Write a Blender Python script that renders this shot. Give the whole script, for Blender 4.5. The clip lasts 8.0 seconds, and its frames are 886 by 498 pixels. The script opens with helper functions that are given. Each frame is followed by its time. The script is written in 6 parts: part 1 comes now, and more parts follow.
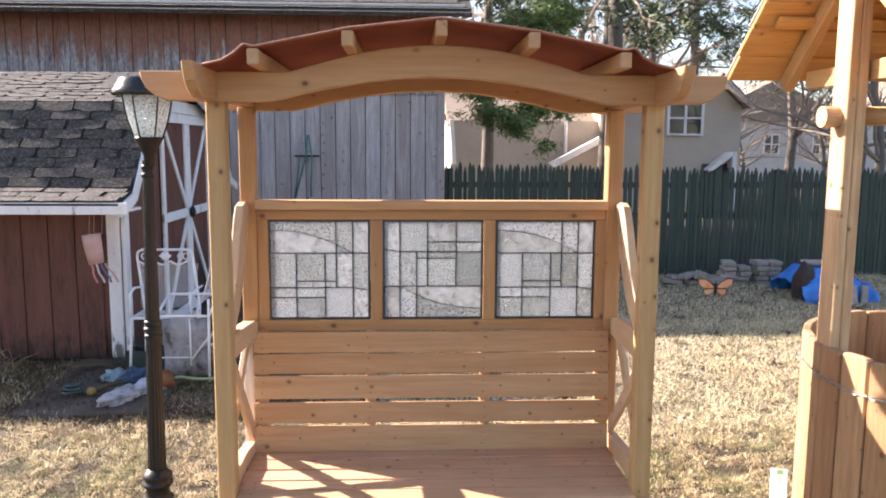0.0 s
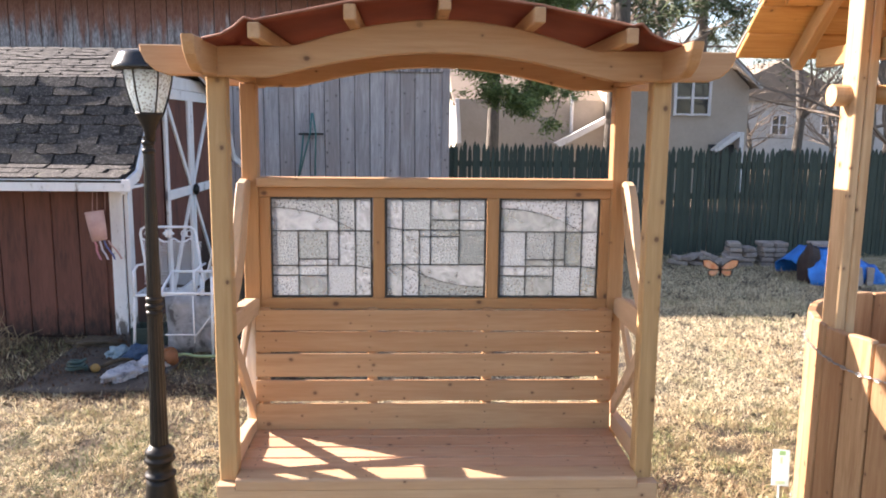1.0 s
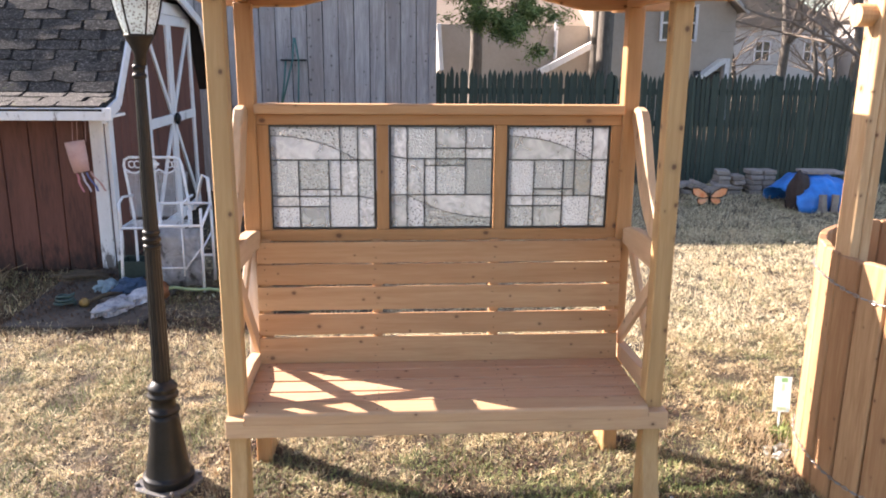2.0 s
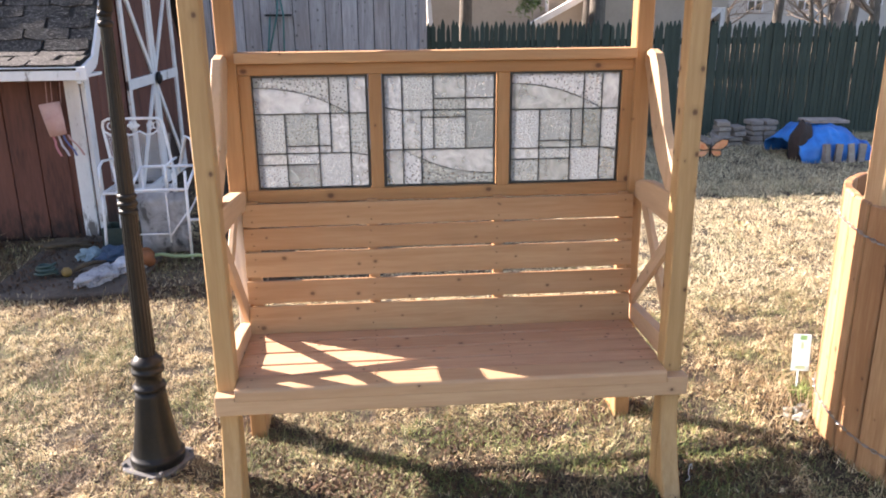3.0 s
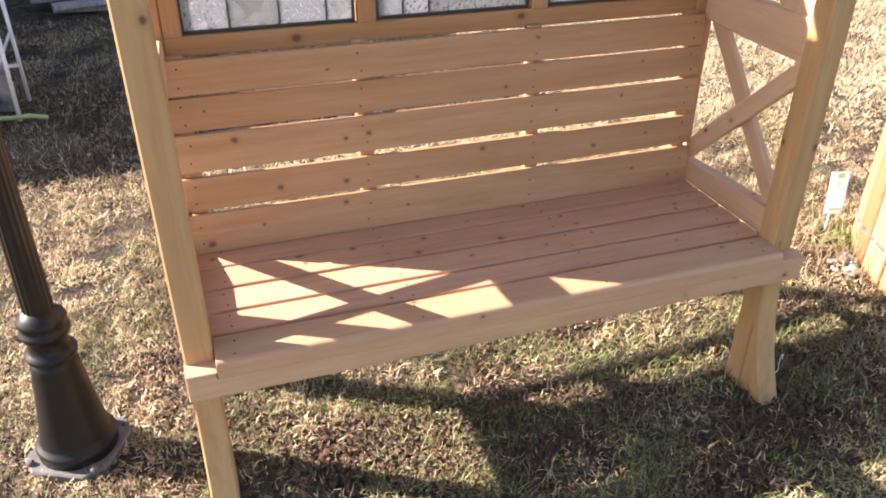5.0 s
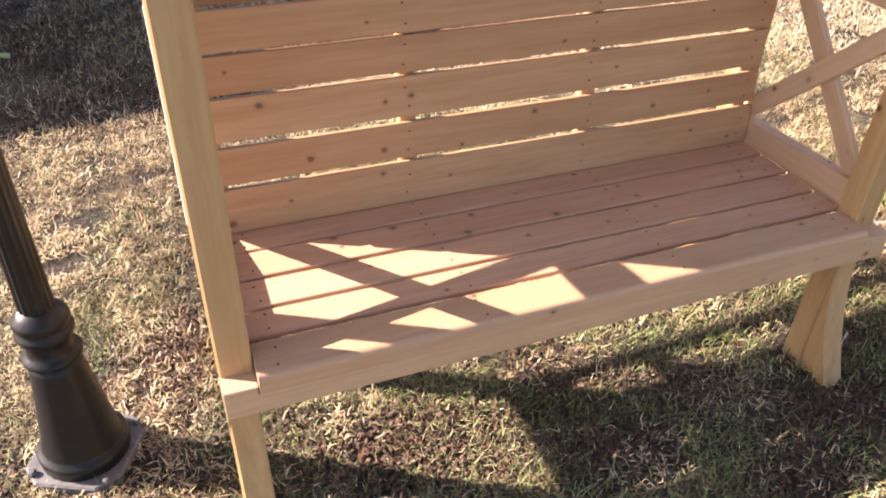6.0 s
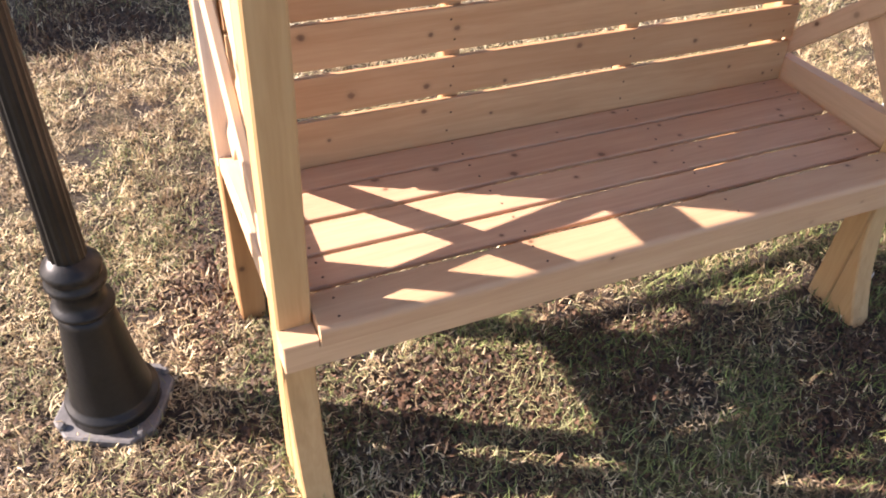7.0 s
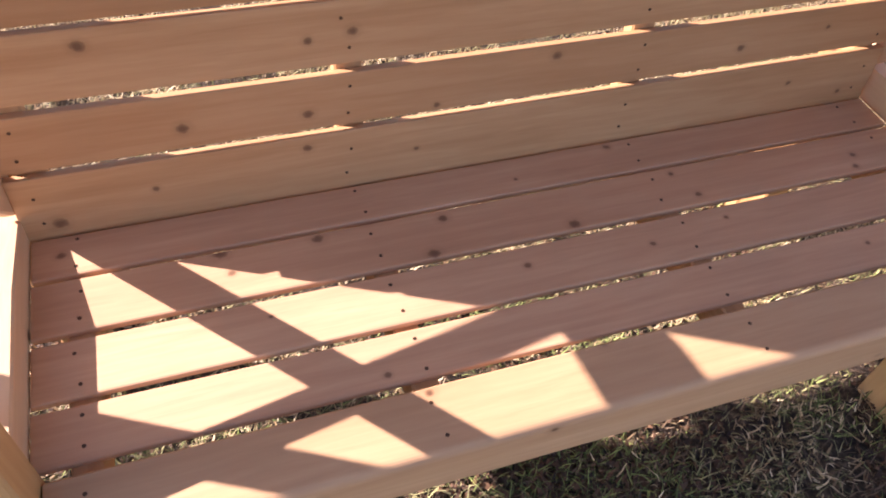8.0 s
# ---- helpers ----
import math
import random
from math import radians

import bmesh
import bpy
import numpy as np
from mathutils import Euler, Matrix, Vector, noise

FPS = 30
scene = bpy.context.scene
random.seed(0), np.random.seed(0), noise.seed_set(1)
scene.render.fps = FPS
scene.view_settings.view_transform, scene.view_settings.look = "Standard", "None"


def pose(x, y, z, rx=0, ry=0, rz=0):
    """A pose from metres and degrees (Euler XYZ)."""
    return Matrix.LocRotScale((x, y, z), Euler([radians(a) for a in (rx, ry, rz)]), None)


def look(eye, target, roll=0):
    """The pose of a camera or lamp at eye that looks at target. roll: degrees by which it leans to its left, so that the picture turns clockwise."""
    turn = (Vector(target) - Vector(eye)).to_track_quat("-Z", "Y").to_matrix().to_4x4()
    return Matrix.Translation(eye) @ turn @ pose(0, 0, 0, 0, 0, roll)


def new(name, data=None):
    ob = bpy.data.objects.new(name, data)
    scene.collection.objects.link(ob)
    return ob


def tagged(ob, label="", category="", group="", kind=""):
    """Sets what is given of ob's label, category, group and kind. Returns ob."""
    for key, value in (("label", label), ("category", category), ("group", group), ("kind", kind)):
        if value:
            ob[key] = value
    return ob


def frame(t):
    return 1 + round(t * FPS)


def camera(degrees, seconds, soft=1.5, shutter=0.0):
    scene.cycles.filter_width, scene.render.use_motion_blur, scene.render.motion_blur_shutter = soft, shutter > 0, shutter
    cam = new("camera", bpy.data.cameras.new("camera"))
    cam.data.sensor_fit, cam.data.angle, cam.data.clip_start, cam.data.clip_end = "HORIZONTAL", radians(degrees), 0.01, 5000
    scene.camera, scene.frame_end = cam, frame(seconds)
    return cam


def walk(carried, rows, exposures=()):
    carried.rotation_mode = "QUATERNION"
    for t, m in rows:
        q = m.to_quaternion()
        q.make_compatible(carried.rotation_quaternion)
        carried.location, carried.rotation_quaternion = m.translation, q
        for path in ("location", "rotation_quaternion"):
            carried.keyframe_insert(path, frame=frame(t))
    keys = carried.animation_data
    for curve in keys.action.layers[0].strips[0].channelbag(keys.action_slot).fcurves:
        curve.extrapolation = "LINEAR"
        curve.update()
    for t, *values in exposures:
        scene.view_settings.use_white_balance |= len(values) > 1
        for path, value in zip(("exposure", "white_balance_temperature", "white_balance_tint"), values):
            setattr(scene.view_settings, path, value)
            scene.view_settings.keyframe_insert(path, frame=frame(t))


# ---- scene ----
cam = camera(59.5, 8.0, 1.9)
PATH = [
    (0, (0.02, -0.132, 1.663), (0.111, 1.85, 1.406), 0.3),
    (0.5, (0.072, -0.121, 1.693), (0.134, 1.857, 1.403), -0.0),
    (1, (0.028, -0.111, 1.655), (0.107, 1.864, 1.346), 0.6),
    (1.5, (0.036, -0.091, 1.646), (0.108, 1.866, 1.242), 0.6),
    (1.7, (-0.039, -0.064, 1.649), (0.086, 1.88, 1.197), 0.7),
    (2.8, (-0.097, 0.132, 1.586), (0.041, 2.056, 1.056), 0.2),
    (3, (-0.09, 0.182, 1.584), (0.059, 2.088, 0.999), -0.6),
    (3.5, (-0.206, 0.349, 1.544), (0.088, 2.198, 0.843), 0.2),
    (4, (-0.266, 0.675, 1.509), (0.05, 2.476, 0.698), -0.3),
    (4.5, (-0.424, 0.883, 1.469), (-0.031, 2.606, 0.531), 0.3),
    (4.7, (-0.513, 0.985, 1.463), (-0.029, 2.657, 0.479), 0.6),
    (5.8, (-0.568, 1.373, 1.459), (0.023, 2.922, 0.341), 0.9),
    (6, (-0.648, 1.432, 1.442), (-0.042, 2.929, 0.262), 1.9),
    (6.5, (-0.772, 1.515, 1.423), (-0.167, 2.896, 0.11), 2.4),
    (7, (-0.801, 1.57, 1.417), (-0.129, 2.917, 0.101), 4.6),
    (7.5, (-0.633, 1.751, 1.352), (0.033, 3.05, -0.016), 3.2),
    (7.7, (-0.5, 1.889, 1.32), (0.151, 3.2, -0.044), 5.7),
    (8, (-0.336, 2.077, 1.297), (0.186, 3.272, -0.219), 6.9),
]
walk(cam, [(t, look(eye, target, roll)) for t, eye, target, roll in PATH], [(0, 2.03, 6850, 19), (3.5, 2.03, 6900, 19), (6, 1.95, 6950, 25), (6.5, 1.93, 6900, 24), (7.5, 1.78, 6850, 25), (8, 1.76, 6950, 32)])

# ---- light ----
SUN = Vector((-0.885, 0.465, 0)).normalized() * math.cos(radians(30.3)) + Vector((0, 0, math.sin(radians(30.3))))
world = bpy.data.worlds.new("sky")
scene.world = world
world.use_nodes = True
wn = world.node_tree
sky = wn.nodes.new("ShaderNodeTexSky")
sky.sky_type = "NISHITA"
sky.sun_disc = False
sky.sun_elevation = radians(30.3)
sky.sun_rotation = radians(295)
sky.air_density, sky.dust_density, sky.ozone_density = 1.0, 1.0, 1.0
wn.nodes["Background"].inputs["Strength"].default_value = 0.086
wn.links.new(sky.outputs["Color"], wn.nodes["Background"].inputs["Color"])
sun_data = bpy.data.lights.new("sun", "SUN")
sun_data.energy, sun_data.angle, sun_data.color = 5.0, radians(0.53), (1.0, 0.935, 0.86)
sun = new("sun", sun_data)
sun.matrix_world = look(SUN * 30, (0, 0, 0))

# ---- building tools ----
WHERE = {}
rnd = random.Random(7)


class Soup:
    """Vertices and faces gathered into one mesh."""

    def __init__(self):
        self.v, self.f = [], []

    def poly(self, pts):
        n = len(self.v)
        self.v += [tuple(p) for p in pts]
        self.f.append(tuple(range(n, n + len(pts))))

    def tube(self, pts, radii, n=6, cap=True):
        pts = [Vector(p) for p in pts]
        if not hasattr(radii, "__len__"):
            radii = [radii] * len(pts)
        start = len(self.v)
        side = None
        for i, p in enumerate(pts):
            d = (pts[min(i + 1, len(pts) - 1)] - pts[max(i - 1, 0)])
            d = d.normalized() if d.length > 1e-9 else Vector((0, 0, 1))
            if side is None:
                side = d.orthogonal().normalized()
            side = (side - d * side.dot(d))
            side = side.normalized() if side.length > 1e-6 else d.orthogonal().normalized()
            up = d.cross(side)
            for k in range(n):
                a = 2 * math.pi * k / n
                self.v.append(tuple(p + (side * math.cos(a) + up * math.sin(a)) * radii[i]))
        for i in range(len(pts) - 1):
            for k in range(n):
                a, b = start + i * n + k, start + i * n + (k + 1) % n
                self.f.append((a, b, b + n, a + n))
        if cap:
            self.f.append(tuple(start + k for k in range(n))[::-1])
            e = start + (len(pts) - 1) * n
            self.f.append(tuple(e + k for k in range(n)))

    def lathe(self, profile, n=20, centre=(0, 0), cap=True):
        """profile: (radius, z) from the bottom up."""
        start = len(self.v)
        for r, z in profile:
            for k in range(n):
                a = 2 * math.pi * k / n + math.pi / n
                self.v.append((centre[0] + r * math.cos(a), centre[1] + r * math.sin(a), z))
        for i in range(len(profile) - 1):
            for k in range(n):
                a, b = start + i * n + k, start + i * n + (k + 1) % n
                self.f.append((a, b, b + n, a + n))
        if cap:
            self.f.append(tuple(start + k for k in range(n))[::-1])
            e = start + (len(profile) - 1) * n
            self.f.append(tuple(e + k for k in range(n)))

    def box(self, c, s, m=None):
        n = len(self.v)
        for x in (-.5, .5):
            for y in (-.5, .5):
                for z in (-.5, .5):
                    p = Vector((x * s[0], y * s[1], z * s[2]))
                    if m is not None:
                        p = m @ p
                    self.v.append(tuple(p + Vector(c)))
        for q in ((0, 1, 3, 2), (4, 6, 7, 5), (0, 4, 5, 1), (2, 3, 7, 6), (0, 2, 6, 4), (1, 5, 7, 3)):
            self.f.append(tuple(n + i for i in q))

    def mesh(self, name, smooth=False):
        me = bpy.data.meshes.new(name)
        me.from_pydata(self.v, [], self.f)
        me.update()
        if smooth:
            me.shade_smooth()
        return me


def board(size, bevel=0.003, seg=1):
    """A board with eased edges, centred on its own origin."""
    bm = bmesh.new()
    bmesh.ops.create_cube(bm, size=1)
    bmesh.ops.scale(bm, vec=size, verts=bm.verts)
    if bevel:
        bmesh.ops.bevel(bm, geom=list(bm.edges), offset=bevel, segments=seg, affect="EDGES", profile=0.5)
    me = bpy.data.meshes.new("board")
    bm.to_mesh(me)
    bm.free()
    return me


def cutout(outline, thick, plane="xz", bevel=0.003):
    """A board sawn to an outline, lying in the plane named, thick across it and centred there."""
    bm = bmesh.new()
    ax = {"xz": lambda a, b: (a, -thick / 2, b), "yz": lambda a, b: (-thick / 2, a, b), "xy": lambda a, b: (a, b, -thick / 2)}[plane]
    push = {"xz": (0, thick, 0), "yz": (thick, 0, 0), "xy": (0, 0, thick)}[plane]
    face = bm.faces.new([bm.verts.new(ax(a, b)) for a, b in outline])
    out = bmesh.ops.extrude_face_region(bm, geom=[face])
    bmesh.ops.translate(bm, vec=push, verts=[g for g in out["geom"] if isinstance(g, bmesh.types.BMVert)])
    bmesh.ops.recalc_face_normals(bm, faces=bm.faces)
    if bevel:
        rim = [e for e in bm.edges if any(len(f.verts) > 4 for f in e.link_faces)]
        bmesh.ops.bevel(bm, geom=rim, offset=bevel, segments=1, affect="EDGES", profile=0.5)
    me = bpy.data.meshes.new("cutout")
    bm.to_mesh(me)
    bm.free()
    return me


def thing(name, label, category, at, group="", kind=""):
    ob = new(name)
    ob.location = at
    ob.empty_display_size = 0.1
    WHERE[ob] = pose(*at)
    return tagged(ob, label, category, group, kind)


def part(name, mesh, material, parent, at=(0, 0, 0), turn=(0, 0, 0), label="", kind=""):
    """One mesh under a thing or a part, at a place of the world."""
    ob = new(name, mesh)
    if material and not mesh.materials:
        mesh.materials.append(material)
    if parent:
        ob.parent = parent
    WHERE[ob] = pose(*at, *turn)
    ob.matrix_basis = WHERE[parent].inverted() @ WHERE[ob] if parent else WHERE[ob]
    return tagged(ob, label, kind=kind)


def single(name, mesh, material, label, category, at=(0, 0, 0), turn=(0, 0, 0), group="", kind=""):
    ob = part(name, mesh, material, None, at, turn)
    return tagged(ob, label, category, group, kind)


def ground_z(x, y):
    """Height of the lawn: a shallow dip round the lamp and the bench's rear."""
    return -0.004 - 0.038 * math.exp(-((x + 0.45) / 1.25) ** 2 - ((y - 3.05) / 0.75) ** 2) - 0.022 * math.exp(-((x - 0.55) / 0.6) ** 2 - ((y - 2.55) / 0.4) ** 2)


# ---- materials ----
def shader(name, rough=0.7, colour=(0.5, 0.5, 0.5)):
    m = bpy.data.materials.new(name)
    m.use_nodes = True
    b = m.node_tree.nodes["Principled BSDF"]
    b.inputs["Roughness"].default_value = rough
    b.inputs["Base Color"].default_value = (*colour, 1)
    return m, m.node_tree, b


def node(t, kind, **values):
    n = t.nodes.new(kind)
    for k, v in values.items():
        if k in n.inputs:
            n.inputs[k].default_value = v
    return n


def ramp(t, src, stops):
    r = t.nodes.new("ShaderNodeValToRGB")
    while len(r.color_ramp.elements) < len(stops):
        r.color_ramp.elements.new(0.5)
    for e, (p, c) in zip(r.color_ramp.elements, stops):
        e.position, e.color = p, (*c, 1) if len(c) == 3 else c
    t.links.new(src, r.inputs[0])
    return r.outputs[0]


def blend(t, fac, a, b, how="MIX"):
    m = t.nodes.new("ShaderNodeMix")
    m.data_type, m.blend_type = "RGBA", how
    if isinstance(fac, float):
        m.inputs[0].default_value = fac
    else:
        t.links.new(fac, m.inputs[0])
    for i, s in ((6, a), (7, b)):
        if isinstance(s, tuple):
            m.inputs[i].default_value = (*s, 1)
        else:
            t.links.new(s, m.inputs[i])
    return m.outputs[2]


def maths(t, op, a, b=0.0):
    m = t.nodes.new("ShaderNodeMath")
    m.operation = op
    for i, s in ((0, a), (1, b)):
        if isinstance(s, (int, float)):
            m.inputs[i].default_value = s
        else:
            t.links.new(s, m.inputs[i])
    return m.outputs[0]


def spot(t, scale=(1, 1, 1), shift=True, space="Object"):
    """Texture coordinates in metres, shifted at random from object to object."""
    tc = t.nodes.new("ShaderNodeTexCoord")
    out = tc.outputs[space]
    if shift:
        oi = t.nodes.new("ShaderNodeObjectInfo")
        mul = t.nodes.new("ShaderNodeVectorMath")
        mul.operation = "MULTIPLY_ADD"
        comb = t.nodes.new("ShaderNodeCombineXYZ")
        for i, k in enumerate((37.0, 61.0, 83.0)):
            t.links.new(maths(t, "MULTIPLY", oi.outputs["Random"], k), comb.inputs[i])
        mul.inputs[1].default_value = (1, 1, 1)
        t.links.new(out, mul.inputs[0])
        t.links.new(comb.outputs[0], mul.inputs[2])
        out = mul.outputs[0]
    mp = t.nodes.new("ShaderNodeMapping")
    mp.inputs["Scale"].default_value = scale
    t.links.new(out, mp.inputs[0])
    return mp.outputs[0]


def noise_tex(t, vec, scale=5.0, detail=4.0, rough=0.55, distort=0.0):
    n = node(t, "ShaderNodeTexNoise", Scale=scale, Detail=detail, Roughness=rough, Distortion=distort)
    t.links.new(vec, n.inputs["Vector"])
    return n.outputs["Fac"]


def bump(t, b, height, strength=0.3, distance=0.01):
    n = node(t, "ShaderNodeBump", Strength=strength, Distance=distance)
    t.links.new(height, n.inputs["Height"])
    t.links.new(n.outputs[0], b.inputs["Normal"])


def wood(name, light, dark, axis, rough=0.62, knots=True, knot=(0.105, 0.045, 0.022), vary=0.22, few=0.34, marks=()):
    m, t, b = shader(name, rough)
    along = [1.0, 1.0, 1.0]
    along["xyz".index(axis)] = 0.07
    v = spot(t, along)
    fine = noise_tex(t, v, 95.0, 5.0, 0.6, 0.6)
    rings = noise_tex(t, v, 16.0, 3.0, 0.5, 1.2)
    broad = noise_tex(t, spot(t), 2.2, 2.0)
    grain = maths(t, "ADD", maths(t, "MULTIPLY", fine, 0.45), maths(t, "MULTIPLY", rings, 0.55))
    col = ramp(t, grain, [(0.32, tuple(c * 0.94 for c in dark)), (0.47, tuple(0.3 * a + 0.7 * c for a, c in zip(light, dark))), (0.68, light)])
    oi = t.nodes.new("ShaderNodeObjectInfo")
    tone = maths(t, "ADD", maths(t, "MULTIPLY", oi.outputs["Random"], vary), maths(t, "MULTIPLY", broad, 0.34))
    smudge = noise_tex(t, spot(t, tuple(0.35 if k < 1 else 1.0 for k in along)), 9.0, 5.0, 0.62, 0.4)
    tone = maths(t, "ADD", tone, maths(t, "MULTIPLY", maths(t, "SUBTRACT", smudge, 0.5), 0.42))
    col = blend(t, maths(t, "SUBTRACT", tone, 0.12), col, tuple(c * k for c, k in zip(dark, (0.80, 0.66, 0.58))))
    if knots:
        sep = t.nodes.new("ShaderNodeSeparateXYZ")
        t.links.new(spot(t, (9.0, 9.0, 9.0)), sep.inputs[0])
        i = "xyz".index(axis)
        comb = t.nodes.new("ShaderNodeCombineXYZ")
        t.links.new(maths(t, "MULTIPLY", sep.outputs[i], 0.8), comb.inputs[0])
        t.links.new(maths(t, "ADD", sep.outputs[(i + 1) % 3], sep.outputs[(i + 2) % 3]), comb.inputs[1])
        vo = node(t, "ShaderNodeTexVoronoi", Scale=1.0, Randomness=1.0)
        vo.voronoi_dimensions = "2D"
        t.links.new(comb.outputs[0], vo.inputs["Vector"])
        wob = maths(t, "ADD", vo.outputs["Distance"], maths(t, "MULTIPLY", fine, 0.05))
        vs = t.nodes.new("ShaderNodeSeparateColor")
        t.links.new(vo.outputs["Color"], vs.inputs[0])
        wob = maths(t, "MULTIPLY", wob, maths(t, "ADD", 0.56, maths(t, "MULTIPLY", vs.outputs[1], 0.9)))
        near = ramp(t, wob, [(0.045, (0.9, 0.9, 0.9)), (0.062, (0.55, 0.55, 0.55)), (0.08, (0.18, 0.18, 0.18)), (0.15, (0, 0, 0))])
        col = blend(t, maths(t, "MULTIPLY", near, ramp(t, vs.outputs[0], [(few, (0, 0, 0)), (few + 0.2, (1, 1, 1))])), col, knot)
    if marks:
        flat = t.nodes.new("ShaderNodeTexCoord").outputs["Object"]
        nearest = 9.0
        for x, y, z, r in marks:
            off = t.nodes.new("ShaderNodeVectorMath")
            off.operation = "MULTIPLY_ADD"
            size = (1.1 / r, 0.0 if y is None else 1.3 / r, 0.0 if z is None else 1.3 / r)
            off.inputs[1].default_value = size
            off.inputs[2].default_value = (-x * size[0], -(y or 0.0) * size[1], -(z or 0.0) * size[2])
            t.links.new(flat, off.inputs[0])
            far = t.nodes.new("ShaderNodeVectorMath")
            far.operation = "LENGTH"
            t.links.new(off.outputs[0], far.inputs[0])
            nearest = maths(t, "MINIMUM", far.outputs["Value"], nearest)
        edge = maths(t, "ADD", nearest, maths(t, "MULTIPLY", maths(t, "SUBTRACT", noise_tex(t, spot(t), 130.0, 3.0), 0.5), 0.9))
        ring = ramp(t, maths(t, "MULTIPLY", edge, 0.2), [(0.08, (0.80, 0.80, 0.80)), (0.16, (0.55, 0.55, 0.55)), (0.22, (0.15, 0.15, 0.15)), (0.42, (0, 0, 0))])
        col = blend(t, ring, col, knot)
    t.links.new(col, b.inputs["Base Color"])
    bump(t, b, grain, 0.25, 0.004)
    return m


def mottled(name, stops, scale=6.0, rough=0.8, detail=6.0, relief=0.3, stretch=(1, 1, 1), metal=0.0, distance=0.01, vary=0.0, space="Object"):
    m, t, b = shader(name, rough)
    v = spot(t, stretch, True, space)
    n1 = noise_tex(t, v, scale, detail, 0.62)
    n2 = noise_tex(t, v, scale * 7.3, 3.0)
    h = maths(t, "ADD", maths(t, "MULTIPLY", n1, 0.7), maths(t, "MULTIPLY", n2, 0.3))
    col = ramp(t, h, stops)
    if vary:
        oi = t.nodes.new("ShaderNodeObjectInfo")
        col = blend(t, maths(t, "MULTIPLY", oi.outputs["Random"], vary), col, tuple(c * 0.45 for c in stops[0][1]))
    t.links.new(col, b.inputs["Base Color"])
    b.inputs["Metallic"].default_value = metal
    bump(t, b, h, relief, distance)
    return m


CEDAR = dict(light=(0.585, 0.370, 0.20), dark=(0.455, 0.250, 0.116))
cedar = {a: wood("cedar_" + a, axis=a, vary=0.36, **CEDAR) for a in "xyz"}
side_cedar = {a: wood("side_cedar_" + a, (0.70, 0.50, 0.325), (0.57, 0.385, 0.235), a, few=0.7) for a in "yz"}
post_cedar = wood("post_cedar", (0.565, 0.372, 0.178), (0.435, 0.258, 0.108), "z")
SEAT_TONE = dict(light=(0.65, 0.418, 0.262), dark=(0.51, 0.298, 0.180), axis="x", vary=0.16)
frame_cedar = {a: wood("frame_cedar_" + a, (0.51, 0.295, 0.135), (0.39, 0.20, 0.08), a) for a in "xz"}
pale_cedar = wood("pale_cedar", (0.625, 0.418, 0.250), (0.495, 0.305, 0.172), "x", few=0.6)
whitish = wood("whitish_cedar", (0.86, 0.76, 0.64), (0.66, 0.54, 0.43), "z", few=0.6, vary=0.05)
fresh = {a: wood("oiled_pine_" + a, (0.66, 0.43, 0.21), (0.48, 0.275, 0.11), a, rough=0.36, knot=(0.20, 0.09, 0.03), vary=0.28) for a in "xyz"}
roof_pine = wood("roof_pine", (0.76, 0.45, 0.165), (0.55, 0.275, 0.075), "x", knot=(0.20, 0.09, 0.03), vary=0.3)
pine_post = wood("pine_post", (0.76, 0.56, 0.34), (0.47, 0.28, 0.135), "z", rough=0.5, knot=(0.14, 0.06, 0.025), vary=0.3)
stave_wood = wood("stained_staves", (0.60, 0.385, 0.205), (0.33, 0.172, 0.08), "z", knot=(0.12, 0.05, 0.025), vary=0.85)
barn_wood = wood("weathered_boards", (0.56, 0.54, 0.55), (0.27, 0.255, 0.265), "z", 0.9, True, (0.06, 0.055, 0.05), 0.5)


def worn_red():
    """Old red paint that has gone from the boards in long streaks, most of it low down."""
    m, t, b = shader("worn_red_boards", 0.92)
    v = spot(t, (7, 7, 0.75))
    streak = noise_tex(t, v, 3.0, 6.0, 0.68, 0.5)
    fine = noise_tex(t, v, 24.0, 4.0, 0.6)
    grey = ramp(t, maths(t, "ADD", maths(t, "MULTIPLY", streak, 0.5), maths(t, "MULTIPLY", fine, 0.5)), [(0.38, (0.07, 0.062, 0.065)), (0.5, (0.27, 0.25, 0.255)), (0.62, (0.58, 0.55, 0.56))])
    red = ramp(t, fine, [(0.3, (0.17, 0.066, 0.045)), (0.7, (0.33, 0.145, 0.095))])
    sep = t.nodes.new("ShaderNodeSeparateXYZ")
    t.links.new(spot(t, (1, 1, 1), False), sep.inputs[0])
    lot = maths(t, "ADD", maths(t, "MULTIPLY", sep.outputs[2], 0.75), noise_tex(t, v, 1.6, 5.0, 0.6))
    oi = t.nodes.new("ShaderNodeObjectInfo")
    lot = maths(t, "ADD", lot, maths(t, "MULTIPLY", oi.outputs["Random"], 0.07))
    col = blend(t, ramp(t, lot, [(0.42, (0, 0, 0)), (0.62, (0.9, 0.9, 0.9))]), grey, red)
    t.links.new(col, b.inputs["Base Color"])
    bump(t, b, maths(t, "ADD", streak, fine), 0.5, 0.01)
    return m


